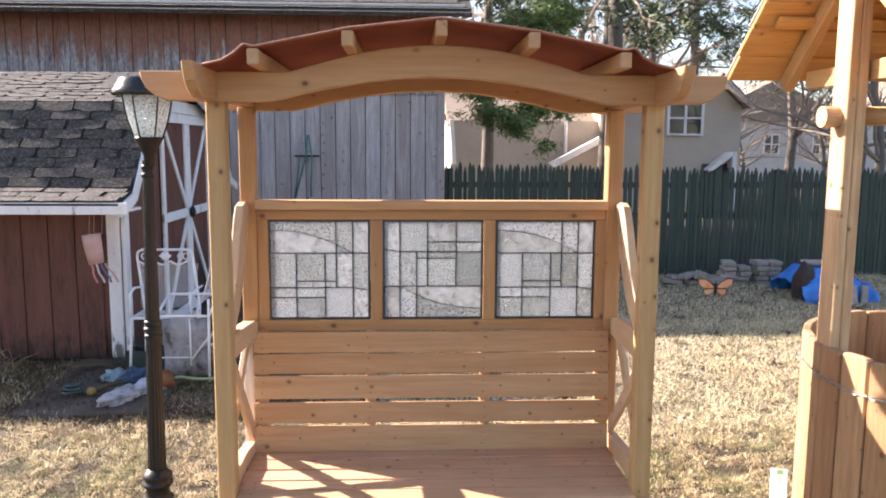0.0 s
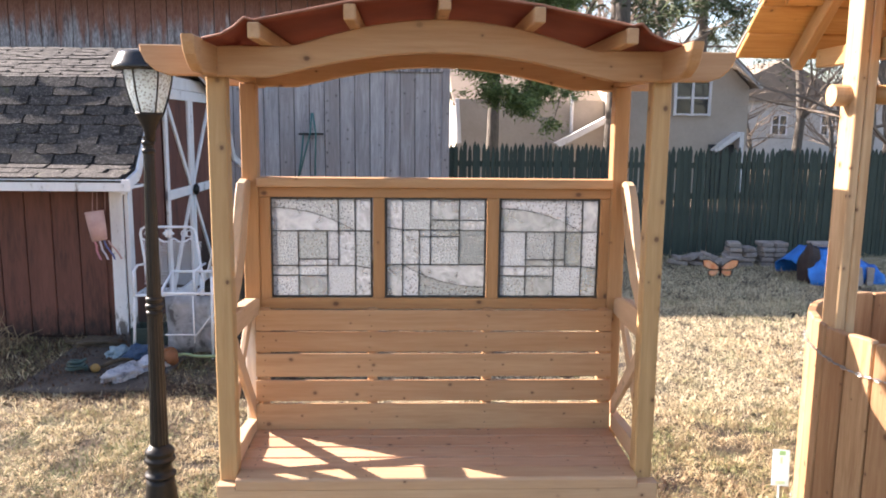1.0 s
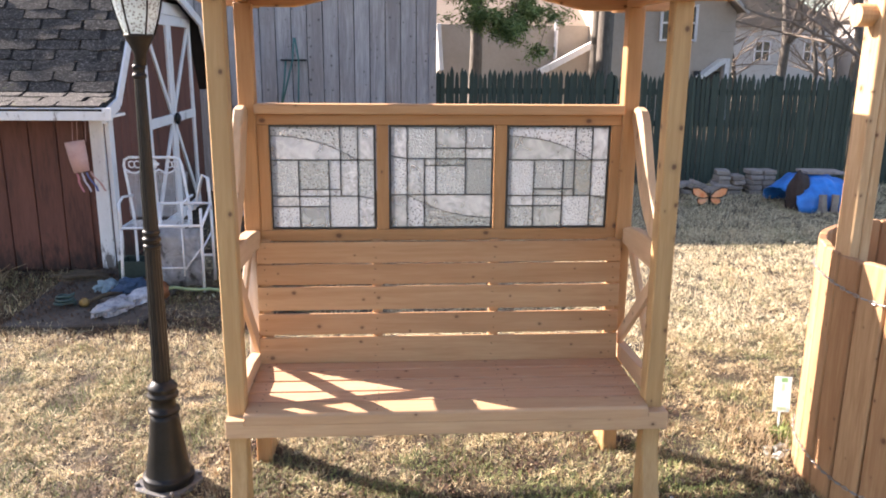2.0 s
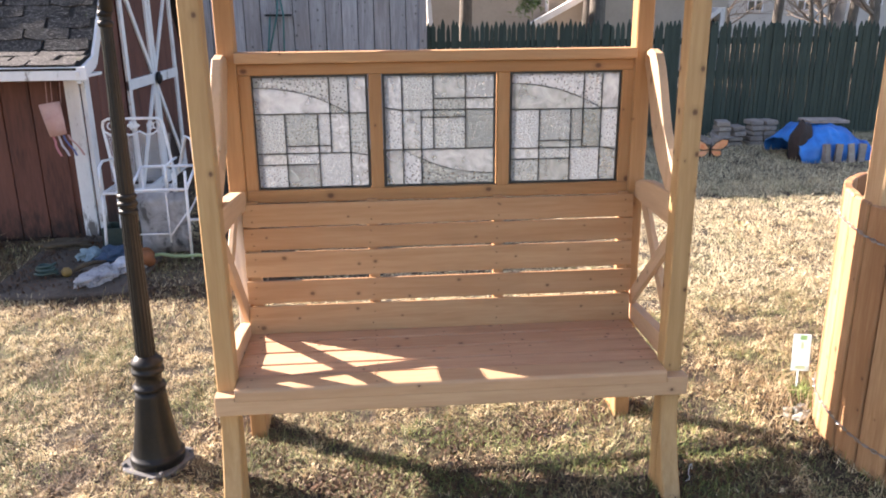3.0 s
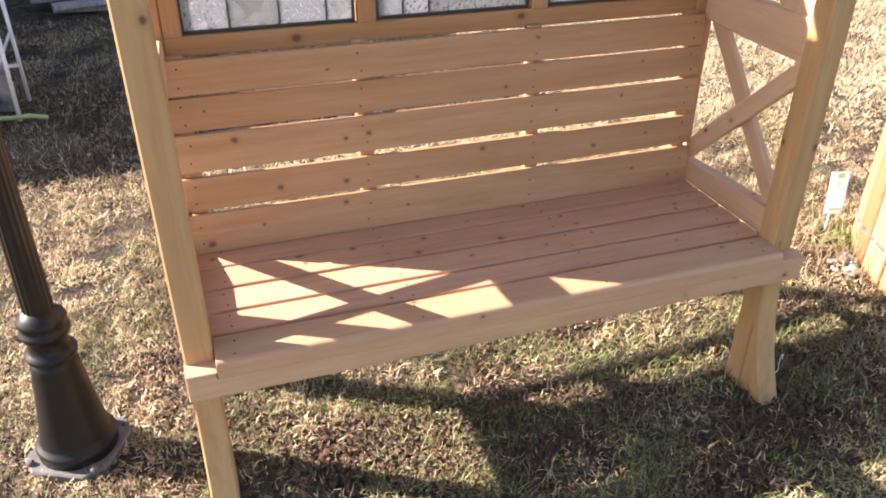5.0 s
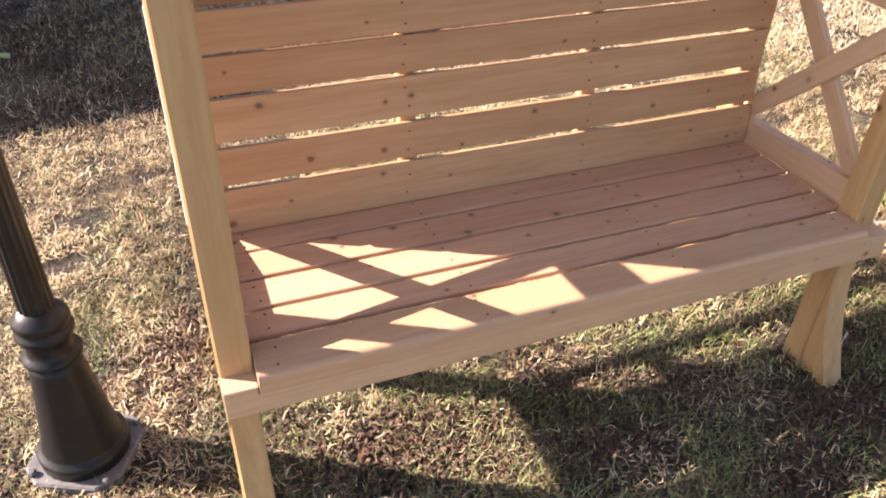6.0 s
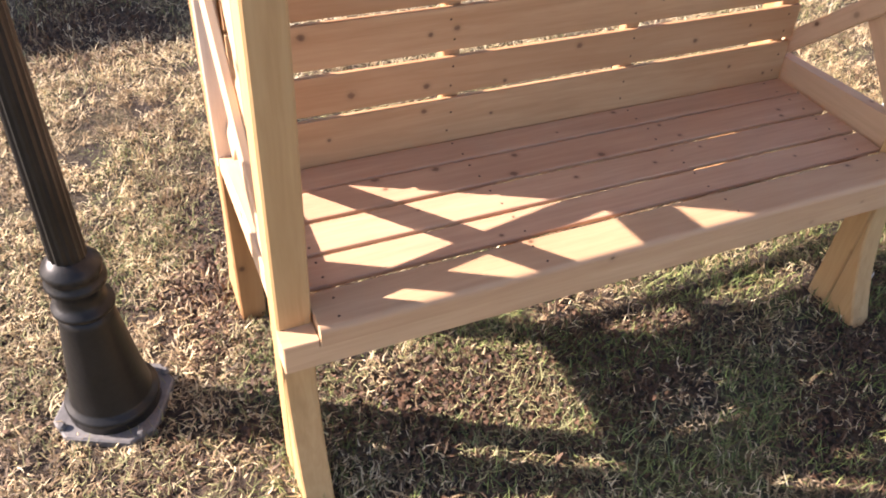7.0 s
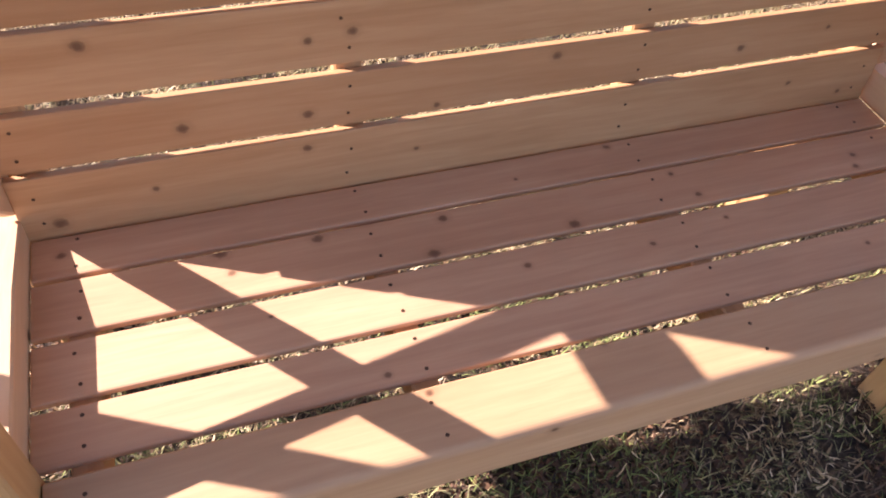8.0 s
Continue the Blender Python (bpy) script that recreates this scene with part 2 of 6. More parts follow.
def worn_shingle():
    """Asphalt shingle: dark grit with paler worn streaks along the courses and a few lichen spots."""
    m, t, b = shader("old_asphalt_shingle", 0.95)
    v = spot(t, (1.0, 3.2, 3.2))
    worn = noise_tex(t, v, 9.0, 6.0, 0.7)
    grit = noise_tex(t, spot(t), 170.0, 3.0, 0.6)
    h = maths(t, "ADD", maths(t, "MULTIPLY", worn, 0.7), maths(t, "MULTIPLY", grit, 0.3))
    col = ramp(t, h, [(0.38, (0.013, 0.011, 0.010)), (0.50, (0.036, 0.031, 0.027)), (0.59, (0.066, 0.057, 0.051)), (0.69, (0.14, 0.123, 0.112))])
    oi = t.nodes.new("ShaderNodeObjectInfo")
    col = blend(t, maths(t, "MULTIPLY", oi.outputs["Random"], 0.35), col, (0.040, 0.035, 0.032))
    fleck = noise_tex(t, spot(t, (1.0, 2.4, 2.4)), 46.0, 4.0, 0.75, 0.4)
    col = blend(t, ramp(t, fleck, [(0.54, (0, 0, 0)), (0.64, (0.8, 0.8, 0.8))]), col, (0.29, 0.262, 0.240))
    moss = noise_tex(t, spot(t, (1.0, 1.6, 1.6)), 7.0, 6.0, 0.7, 0.6)
    col = blend(t, ramp(t, moss, [(0.62, (0, 0, 0)), (0.70, (0.8, 0.8, 0.8))]), col, (0.10, 0.105, 0.04))
    t.links.new(col, b.inputs["Base Color"])
    bump(t, b, h, 0.8, 0.012)
    return m




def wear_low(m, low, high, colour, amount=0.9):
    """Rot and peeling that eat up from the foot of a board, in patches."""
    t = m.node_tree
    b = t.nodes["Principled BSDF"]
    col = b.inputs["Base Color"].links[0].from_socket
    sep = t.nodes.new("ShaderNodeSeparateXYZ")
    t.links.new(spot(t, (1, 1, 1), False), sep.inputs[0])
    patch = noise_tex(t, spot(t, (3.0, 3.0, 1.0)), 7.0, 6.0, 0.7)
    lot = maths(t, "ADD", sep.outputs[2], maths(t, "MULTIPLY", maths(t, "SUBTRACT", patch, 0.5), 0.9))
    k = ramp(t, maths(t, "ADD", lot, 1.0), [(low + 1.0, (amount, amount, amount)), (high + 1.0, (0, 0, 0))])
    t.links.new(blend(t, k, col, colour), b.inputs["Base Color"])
    return m


barn_red = worn_red()
dark_gap = mottled("dark_joint", [(0.3, (0.016, 0.014, 0.013)), (0.7, (0.03, 0.027, 0.025))], 8.0, 0.95)
shed_brown = mottled("brown_siding", [(0.34, (0.060, 0.024, 0.018)), (0.46, (0.125, 0.046, 0.032)), (0.7, (0.185, 0.074, 0.052))], 2.0, 0.7, 5.0, 0.2, (4, 4, 0.6))
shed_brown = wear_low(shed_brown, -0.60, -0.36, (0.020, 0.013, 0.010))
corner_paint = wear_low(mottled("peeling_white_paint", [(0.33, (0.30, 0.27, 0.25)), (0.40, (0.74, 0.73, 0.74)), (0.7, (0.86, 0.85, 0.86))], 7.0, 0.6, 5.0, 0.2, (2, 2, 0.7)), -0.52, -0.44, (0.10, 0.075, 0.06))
white_paint = mottled("chipped_white_paint", [(0.33, (0.30, 0.27, 0.25)), (0.40, (0.74, 0.73, 0.74)), (0.7, (0.86, 0.85, 0.86))], 7.0, 0.6, 5.0, 0.2, (2, 2, 0.7))
fascia_paint = mottled("grey_white_fascia", [(0.3, (0.44, 0.42, 0.41)), (0.7, (0.60, 0.58, 0.57))], 5.0, 0.7)
shingle_mat = worn_shingle()
black_metal = mottled("black_cast_metal", [(0.3, (0.008, 0.008, 0.008)), (0.7, (0.018, 0.0175, 0.017))], 14.0, 0.42, 4.0, 0.12)
black_metal.node_tree.nodes["Principled BSDF"].inputs["Specular IOR Level"].default_value = 0.28
base_metal = mottled("grey_dusty_base", [(0.3, (0.07, 0.066, 0.063)), (0.7, (0.17, 0.163, 0.158))], 14.0, 0.6, 4.0, 0.2)
lead = mottled("dark_lead_came", [(0.3, (0.035, 0.037, 0.038)), (0.7, (0.075, 0.078, 0.08))], 30.0, 0.45, 3.0, 0.2, metal=0.6)
white_metal = mottled("white_enamelled_metal", [(0.25, (0.6, 0.58, 0.55)), (0.5, (0.8, 0.8, 0.82))], 12.0, 0.4, 3.0, 0.1)
screw_mat = mottled("dark_screw", [(0.3, (0.06, 0.035, 0.022)), (0.7, (0.12, 0.07, 0.045))], 60.0, 0.5, 2.0, 0.1, metal=0.5)
concrete = mottled("damp_concrete", [(0.3, (0.036, 0.027, 0.020)), (0.5, (0.074, 0.059, 0.047)), (0.7, (0.135, 0.116, 0.098))], 5.0, 0.9, 8.0, 0.5)
steel = mottled("zinc_chain", [(0.3, (0.30, 0.29, 0.28)), (0.7, (0.50, 0.49, 0.48))], 40.0, 0.4, 2.0, 0.1, metal=0.85)


def canvas():
    m, t, b = shader("rust_canvas", 0.85)
    v = spot(t, (1, 1, 1), False)
    n = noise_tex(t, v, 6.0, 4.0)
    w = noise_tex(t, v, 420.0, 2.0)
    t.links.new(ramp(t, n, [(0.3, (0.185, 0.045, 0.028)), (0.7, (0.26, 0.066, 0.039))]), b.inputs["Base Color"])
    bump(t, b, maths(t, "ADD", n, maths(t, "MULTIPLY", w, 0.2)), 0.3, 0.004)
    tr = t.nodes.new("ShaderNodeBsdfTranslucent")
    tr.inputs[0].default_value = (0.33, 0.066, 0.028, 1)
    mix = t.nodes.new("ShaderNodeMixShader")
    mix.inputs[0].default_value = 0.14
    out = t.nodes["Material Output"]
    t.links.new(b.outputs[0], mix.inputs[1])
    t.links.new(tr.outputs[0], mix.inputs[2])
    t.links.new(mix.outputs[0], out.inputs[0])
    return m


def textured_glass(name, scale, depth, milk, kind="noise"):
    """Pressed cathedral glass: clear glass with a pattern, and a milky film that takes up the light."""
    m, t, b = shader(name, 0.16, (0.86, 0.88, 0.88))
    b.inputs["Transmission Weight"].default_value = 0.92
    b.inputs["IOR"].default_value = 1.45
    v = spot(t, (1, 1, 1))
    if kind == "cell":
        vo = node(t, "ShaderNodeTexVoronoi", Scale=scale)
        t.links.new(v, vo.inputs["Vector"])
        h = vo.outputs["Distance"]
    else:
        h = noise_tex(t, v, scale, 3.0, 0.5, 0.8)
    bump(t, b, h, 1.0, depth)
    oi = t.nodes.new("ShaderNodeObjectInfo")
    tint = ramp(t, oi.outputs["Random"], [(0.0, (0.36, 0.39, 0.39)), (0.3, (0.49, 0.52, 0.545)), (0.6, (0.54, 0.565, 0.60)), (0.8, (0.39, 0.415, 0.42)), (1.0, (0.56, 0.585, 0.615))])
    tr = t.nodes.new("ShaderNodeBsdfTranslucent")
    df = t.nodes.new("ShaderNodeBsdfDiffuse")
    t.links.new(tint, tr.inputs[0])
    t.links.new(tint, df.inputs[0])
    film = t.nodes.new("ShaderNodeMixShader")
    film.inputs[0].default_value = 0.45
    mix = t.nodes.new("ShaderNodeMixShader")
    body = ramp(t, h, [(0.18, (0.0, 0.0, 0.0)), (0.46, (1, 1, 1))]) if kind == "cell" else ramp(t, h, [(0.36, (0.45, 0.45, 0.45)), (0.64, (1, 1, 1))])
    cloud = maths(t, "ADD", 0.62, maths(t, "MULTIPLY", noise_tex(t, v, 9.0, 3.0, 0.6, 1.0), 0.72))
    grade = maths(t, "ADD", 0.72, maths(t, "MULTIPLY", oi.outputs["Random"], 0.5))
    t.links.new(maths(t, "MULTIPLY", maths(t, "MULTIPLY", maths(t, "MULTIPLY", body, cloud), grade), milk), mix.inputs[0])
    out = t.nodes["Material Output"]
    t.links.new(tr.outputs[0], film.inputs[1])
    t.links.new(df.outputs[0], film.inputs[2])
    t.links.new(b.outputs[0], mix.inputs[1])
    t.links.new(film.outputs[0], mix.inputs[2])
    t.links.new(mix.outputs[0], out.inputs[0])
    return m


canopy_mat = canvas()
GLASS = {
    "h": textured_glass("hammered_glass", 100.0, 0.010, 0.92, "cell"),
    "g": textured_glass("granite_glass", 135.0, 0.012, 0.98, "cell"),
    "s": textured_glass("seedy_glass", 45.0, 0.004, 0.62),
    "w": textured_glass("wavy_glass", 18.0, 0.006, 0.58),
}

# ---- the bench ----
CX = 0.122                 # middle of the bench
POST = 0.737               # from the middle to a post's axis
SEAT = 0.437


def arch(u):
    """Rise of the arched beams, 1 in the middle, running out softly at u = 1."""
    u = min(abs(u), 1.0)
    return (1 - u * u) ** 1.15


def garden_bench():
    bench = thing("garden_bench", "natural cedar arbor bench with leaded glass back panels", "bench", (CX, 2.75, 0))

    # posts and legs
    for s in (-1, 1):
        x = CX + s * POST
        part("front_post", board((0.062, 0.062, 1.865), 0.004), post_cedar, bench, (x, 2.521, 0.8875))
        part("back_post", board((0.062, 0.062, 1.865), 0.004), frame_cedar["z"], bench, (x, 3.008, 0.8875))
        if s < 0:
            # thin whitish board added to the front of the left back post only
            part("leg_facing", board((0.044, 0.008, 0.50), 0.003), whitish, bench, (x - 0.011, 2.9725, 0.69), label="pale facing board")
        # curved foot boards: forward on the front legs, backward on the rear ones
        foot = [(2.4885, 0.354)] + [(2.4885 - 0.108 * (k / 10) ** 1.9, 0.354 - 0.394 * k / 10) for k in range(1, 11)] + [(2.4885, -0.040)]
        part("foot_board", cutout(foot, 0.060, "yz", 0.004), post_cedar, bench, (x, 0, 0))
        heel = [(3.0405, 0.354)] + [(3.0405 + 0.115 * (k / 10) ** 1.9, 0.354 - 0.404 * k / 10) for k in range(1, 11)] + [(3.0405, -0.050)]
        part("foot_board", cutout(heel, 0.060, "yz", 0.004), post_cedar, bench, (x, 0, 0))

    # seat: front rail, side and rear rails, five planks
    notched = [(-0.7690, 0.3530), (0.7775, 0.3530), (0.7775, 0.4185), (0.706, 0.4185), (0.706, 0.4015), (-0.706, 0.4015), (-0.706, 0.4185), (-0.7690, 0.4185)]
    part("front_rail", cutout(notched, 0.052, "xz", 0.002), pale_cedar, bench, (CX, 2.472, 0))
    part("rear_rail", board((1.41, 0.020, 0.060), 0.003), cedar["x"], bench, (CX, 2.979, 0.370))
    for s in (-1, 1):
        part("seat_bearer", board((0.036, 0.46, 0.064), 0.003), cedar["y"], bench, (CX + s * 0.66, 2.722, 0.3955))
    for x in (-0.13, 0.337):
        part("seat_bearer", board((0.036, 0.46, 0.064), 0.003), cedar["y"], bench, (x, 2.722, 0.3955))
    planks = ((2.49175, 0.0955, 1.408), (2.5935, 0.079, 1.438), (2.686, 0.089, 1.438), (2.7855, 0.092, 1.438), (2.875, 0.077, 1.438))
    seat_knots = {1: [(-0.175, 2.572, 0.006), (0.61, 2.60, 0.005)], 2: [(0.070, 2.694, 0.007), (0.273, 2.685, 0.006), (0.416, 2.705, 0.005), (-0.30, 2.70, 0.004)],
                  3: [(-0.021, 2.813, 0.0095), (0.172, 2.752, 0.011), (-0.211, 2.819, 0.010), (-0.055, 2.750, 0.011), (0.377, 2.815, 0.006), (0.399, 2.761, 0.007), (-0.339, 2.787, 0.007), (-0.349, 2.826, 0.012), (0.722, 2.780, 0.007), (0.708, 2.754, 0.007)],
                  4: [(-0.558, 2.876, 0.008), (0.300, 2.900, 0.008), (0.12, 2.865, 0.004)]}
    for i, (y, w, length) in enumerate(planks):
        top = SEAT + 0.006 if i == 0 else SEAT
        deep = 0.041 if i == 0 else 0.0115
        tone = wood("seat_cedar", knots=False, marks=[(p - CX, q - y, None, r) for p, q, r in seat_knots[i]], **SEAT_TONE) if i else pale_cedar
        if i:
            form = board((length, w - 0.0025, deep), 0.003, 2)
        else:
            nose = [(-w / 2 + 0.013 * (1 - math.sin(k * math.pi / 12)), deep / 2 - 0.013 * (1 - math.cos(k * math.pi / 12))) for k in range(7)]
            form = cutout([(-w / 2, -deep / 2)] + nose[::-1] + [(w / 2 - 0.004, deep / 2), (w / 2, deep / 2 - 0.004), (w / 2, -deep / 2)], length, "yz", 0.001)
        p = part("seat_plank", form, tone, bench, (CX, y, top - deep / 2))
        for x in (CX - 0.662, -0.13, 0.337, CX + 0.662):
            for dy in (-0.022, 0.024):
                sc = Soup()
                sc.lathe([(0.0028, 0.0), (0.0028, 0.0006)], 8)
                part("screw", sc.mesh("screw"), screw_mat, p, (x + rnd.uniform(-.006, .006), y + dy + rnd.uniform(-.004, .004), top - 0.0001))

    # back slats, leaning slightly, on upright battens
    def back_y(z):
        return 2.918 + 0.075 * (z - 0.45)

    lean = -math.degrees(math.atan(0.075))
    slats = ((0.4290, 0.5395), (0.5510, 0.6360), (0.6510, 0.7450), (0.7535, 0.8345), (0.8400, 0.9235))
    slat_knots = {0: [(-0.199, 0.519, 0.008), (-0.417, 0.490, 0.006), (-0.552, 0.457, 0.012), (0.656, 0.495, 0.006), (0.781, 0.458, 0.006), (-0.032, 0.486, 0.005)],
                  1: [(-0.364, 0.585, 0.010), (-0.194, 0.578, 0.009), (0.184, 0.618, 0.009), (0.522, 0.583, 0.008), (-0.003, 0.561, 0.006), (0.69, 0.60, 0.005)],
                  3: [(-0.52, 0.80, 0.005), (0.25, 0.78, 0.006), (0.66, 0.81, 0.005)], 4: [(0.34, 0.90, 0.005), (-0.22, 0.87, 0.005)],
                  2: [(-0.461, 0.722, 0.010), (-0.188, 0.692, 0.007), (-0.127, 0.699, 0.009), (0.40, 0.70, 0.005), (0.60, 0.72, 0.006)]}
    for i, (z0, z1) in enumerate(slats):
        zc = (z0 + z1) / 2
        tone = wood("slat_cedar", axis="x", knots=False, marks=[(p - CX, None, q - zc, r) for p, q, r in slat_knots[i]], vary=0.3, **CEDAR)
        p = part("back_slat", board((1.448, 0.014, (z1 - z0)), 0.002, 2), tone, bench, (CX, back_y(zc) + 0.007, zc), (lean, 0, 0))
        for x in (CX - 0.69, -0.138, 0.33, CX + 0.69):
            for dz in (-0.022, 0.022):
                sc = Soup()
                sc.tube([(0, 0.0, 0), (0, -0.0006, 0)], 0.0026, 8)
                part("screw", sc.mesh("screw"), screw_mat, p, (x + rnd.uniform(-.006, .006), back_y(zc + dz) - 0.0002, zc + dz))
    for x in (CX - 0.69, -0.132, 0.335, CX + 0.69):
        part("back_batten", board((0.040, 0.026, 0.50), 0.003), cedar["z"], bench, (x, back_y(0.68) + 0.0275, 0.68), (lean, 0, 0))

    # glazed frame
    part("bottom_rail", board((1.412, 0.036, 0.046), 0.003), frame_cedar["x"], bench, (CX, 3.003, 0.944))
    part("frame_rail", board((1.412, 0.036, 0.040), 0.003), frame_cedar["x"], bench, (CX, 3.003, 1.397))
    for x, w in ((-0.562, 0.044), (-0.107, 0.046), (0.354, 0.046), (0.811, 0.044)):
        part("stile", board((w, 0.035, 0.4125), 0.003), frame_cedar["z"], bench, (x, 3.003, 1.171))
    part("top_rail", board((1.415, 0.074, 0.038), 0.005, 2), cedar["x"], bench, (CX, 2.993, 1.437))
    a, b, c, d = 0.27, 0.555, 0.665, 0.83
    r1, r2, r3, r4 = 0.333, 0.615, 0.68, 0.78

    def bow(u):
        return 0.105 + 0.228 * (u / d) ** 2.2

    def run(u0, u1, n=9):
        return [(u0 + (u1 - u0) * i / n, bow(u0 + (u1 - u0) * i / n)) for i in range(n + 1)]

    def rect(u0, u1, v0, v1):
        return [(u0, v0), (u1, v0), (u1, v1), (u0, v1)]

    pieces = [
        ("h", [(c, 0), (0, 0)] + run(0, c)), ("w", run(0, c) + [(c, r1), (0, r1)]),
        ("h", [(d, 0), (c, 0)] + run(c, d, 4)), ("s", run(c, d, 4) + [(c, r1)]), ("w", rect(d, 1, 0, r1)),
        ("g", rect(0, a, r1, r3)), ("h", rect(a, b, r1, r2)), ("g", rect(b, c, r1, r2)), ("w", rect(a, b, r2, r3)),
        ("s", rect(b, c, r2, r3)), ("s", rect(c, d, r1, r3)), ("h", rect(d, 1, r1, r3)), ("s", rect(0, a, r3, r4)),
        ("h", rect(a, b, r3, r4)), ("h", rect(0, a, r4, 1)), ("w", rect(a, b, r4, 1)), ("g", rect(b, d, r3, 1)), ("s", rect(d, 1, r3, 1))]
    bars = [((c, 0), (c, r3)), ((d, 0), (d, 1)), ((a, r1), (a, 1)), ((b, r1), (b, 1)), ((0, r1), (1, r1)), ((0, r3), (d, r3)),
            ((d, r3), (1, r3 + 0.03)), ((a, r2), (c, r2)), ((0, r4), (b, r4))]
    gw, gh = 0.409, 0.409
    for x0, spun in ((-0.5425, False), (-0.0815, True), (0.3795, False)):
        z1 = 1.3765
        flip = (lambda u, v: (1 - u, 1 - v)) if spun else (lambda u, v: (u, v))
        edge = Soup()
        for cc, ss in (((0, 0, gh / 2 - .004), (gw, .010, .008)), ((0, 0, -gh / 2 + .004), (gw, .010, .008)),
                       ((-gw / 2 + .004, 0, 0), (.008, .010, gh - .016)), ((gw / 2 - .004, 0, 0), (.008, .010, gh - .016))):
            edge.box(cc, ss)
        panel = part("glass_panel", edge.mesh("border_came"), lead, bench, (x0 + gw / 2, 3.004, z1 - gh / 2), label="textured leaded glass panel")
        for k, outline in pieces:
            pts = [flip(u, v) for u, v in outline]
            mu, mv = sum(p[0] for p in pts) / len(pts), sum(p[1] for p in pts) / len(pts)
            loc = [((u - mu) * gw, (mv - v) * gh) for u, v in pts]
            sp = Soup()
            sp.poly([(p, -0.0016, q) for p, q in loc[::-1]])
            sp.poly([(p, 0.0016, q) for p, q in loc])
            part("glass_pane", sp.mesh("glass_pane"), GLASS[k], panel, (x0 + mu * gw, 3.004, z1 - mv * gh))
        for (u0, v0), (u1, v1) in bars:
            (u0, v0), (u1, v1) = flip(u0, v0), flip(u1, v1)
            p0, p1 = Vector((u0 * gw, 0, -v0 * gh)), Vector((u1 * gw, 0, -v1 * gh))
            bar = Soup()
            mid = (p0 + p1) / 2
            d3 = p1 - p0
            bar.box((0, 0, 0), (d3.length, 0.0070, 0.0038), Matrix.Rotation(-math.atan2(d3.z, d3.x), 3, "Y"))
            part("lead_came", bar.mesh("lead_came"), lead, panel, Vector((x0, 3.004, z1)) + mid)
        curve = Soup()
        curve.tube([(u * gw, 0, -v * gh) for u, v in (flip(u, v) for u, v in run(0, d, 14))], 0.0021, 6)
        part("curved_came", curve.mesh("curved_came"), lead, panel, (x0, 3.004, z1))

    # sides: lower rail, crossed braces, arm, curved brace
    for s in (-1, 1):
        x = CX + s * (0.743 if s < 0 else 0.752)
        rail = [(2.552, 0.426), (2.977, 0.426)] + ([(2.977, 0.462), (2.91, 0.475), (2.785, 0.492), (2.552, 0.489)] if s < 0 else [(2.977, 0.486), (2.552, 0.505)])
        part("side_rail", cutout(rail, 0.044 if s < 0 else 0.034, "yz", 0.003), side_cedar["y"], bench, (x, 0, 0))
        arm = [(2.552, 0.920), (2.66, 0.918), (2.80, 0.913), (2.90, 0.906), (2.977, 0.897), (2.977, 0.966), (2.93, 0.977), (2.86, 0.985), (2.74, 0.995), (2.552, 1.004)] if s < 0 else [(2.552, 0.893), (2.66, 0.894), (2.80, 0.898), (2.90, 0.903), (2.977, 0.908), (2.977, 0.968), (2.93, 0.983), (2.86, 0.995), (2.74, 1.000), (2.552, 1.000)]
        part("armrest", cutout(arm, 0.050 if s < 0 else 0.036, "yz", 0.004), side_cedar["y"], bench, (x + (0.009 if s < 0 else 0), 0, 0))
        braces = (((2.550, 0.501), (2.978, 0.901), 0.048), ((2.945, 0.503), (2.553, 0.943), 0.060)) if s < 0 else (((2.568, 0.488), (2.935, 0.908), 0.052), ((2.960, 0.507), (2.553, 0.892), 0.052))
        for k, (p, q, wide) in enumerate(braces):
            d2 = Vector((0, q[0] - p[0], q[1] - p[1]))
            ang = math.degrees(math.atan2(d2.y, d2.z))
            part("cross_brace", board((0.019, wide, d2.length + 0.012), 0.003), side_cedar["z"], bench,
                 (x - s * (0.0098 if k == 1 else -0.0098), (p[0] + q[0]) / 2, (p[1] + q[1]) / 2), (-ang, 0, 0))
        back_edge = [(2.990, 1.412), (2.950, 1.350), (2.910, 1.272), (2.873, 1.195), (2.832, 1.130), (2.772, 1.062), (2.705, 1.008), (2.640, 0.955), (2.596, 0.895), (2.574, 0.825), (2.5525, 0.770)]
        front_edge = [(2.5525, 1.045), (2.566, 1.030), (2.588, 1.035), (2.640, 1.085), (2.700, 1.136), (2.752, 1.196), (2.786, 1.262), (2.817, 1.332), (2.850, 1.395), (2.885, 1.440), (2.935, 1.452), (2.978, 1.440)]
        left, right = back_edge, front_edge[::-1]
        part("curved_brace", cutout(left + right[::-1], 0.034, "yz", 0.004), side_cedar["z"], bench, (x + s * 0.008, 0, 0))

    # arched beams, side beams with shaped ends, purlins
    def beam_outline():
        top = [(-0.965, 1.908), (-0.50, 1.908)] + [(u * 0.49, 1.908 + 0.090 * arch(u)) for u in [i / 14 - 1 for i in range(29)]] + [(0.50, 1.908), (0.965, 1.908)]
        right_end = [(0.962, 1.885), (0.945, 1.852), (0.915, 1.826), (0.875, 1.812), (0.60, 1.810)]
        low = [(u * 0.56, 1.810 + 0.083 * arch(u)) for u in [1 - i / 14 for i in range(29)]]
        left_end = [(-0.60, 1.810), (-0.875, 1.812), (-0.915, 1.826), (-0.945, 1.852), (-0.962, 1.885)]
        return top + right_end + low + left_end
    for y in (2.470, 3.083):
        part("arch_beam", cutout(beam_outline(), 0.038, "xz", 0.004), cedar["x"], bench, (CX, y, 0))
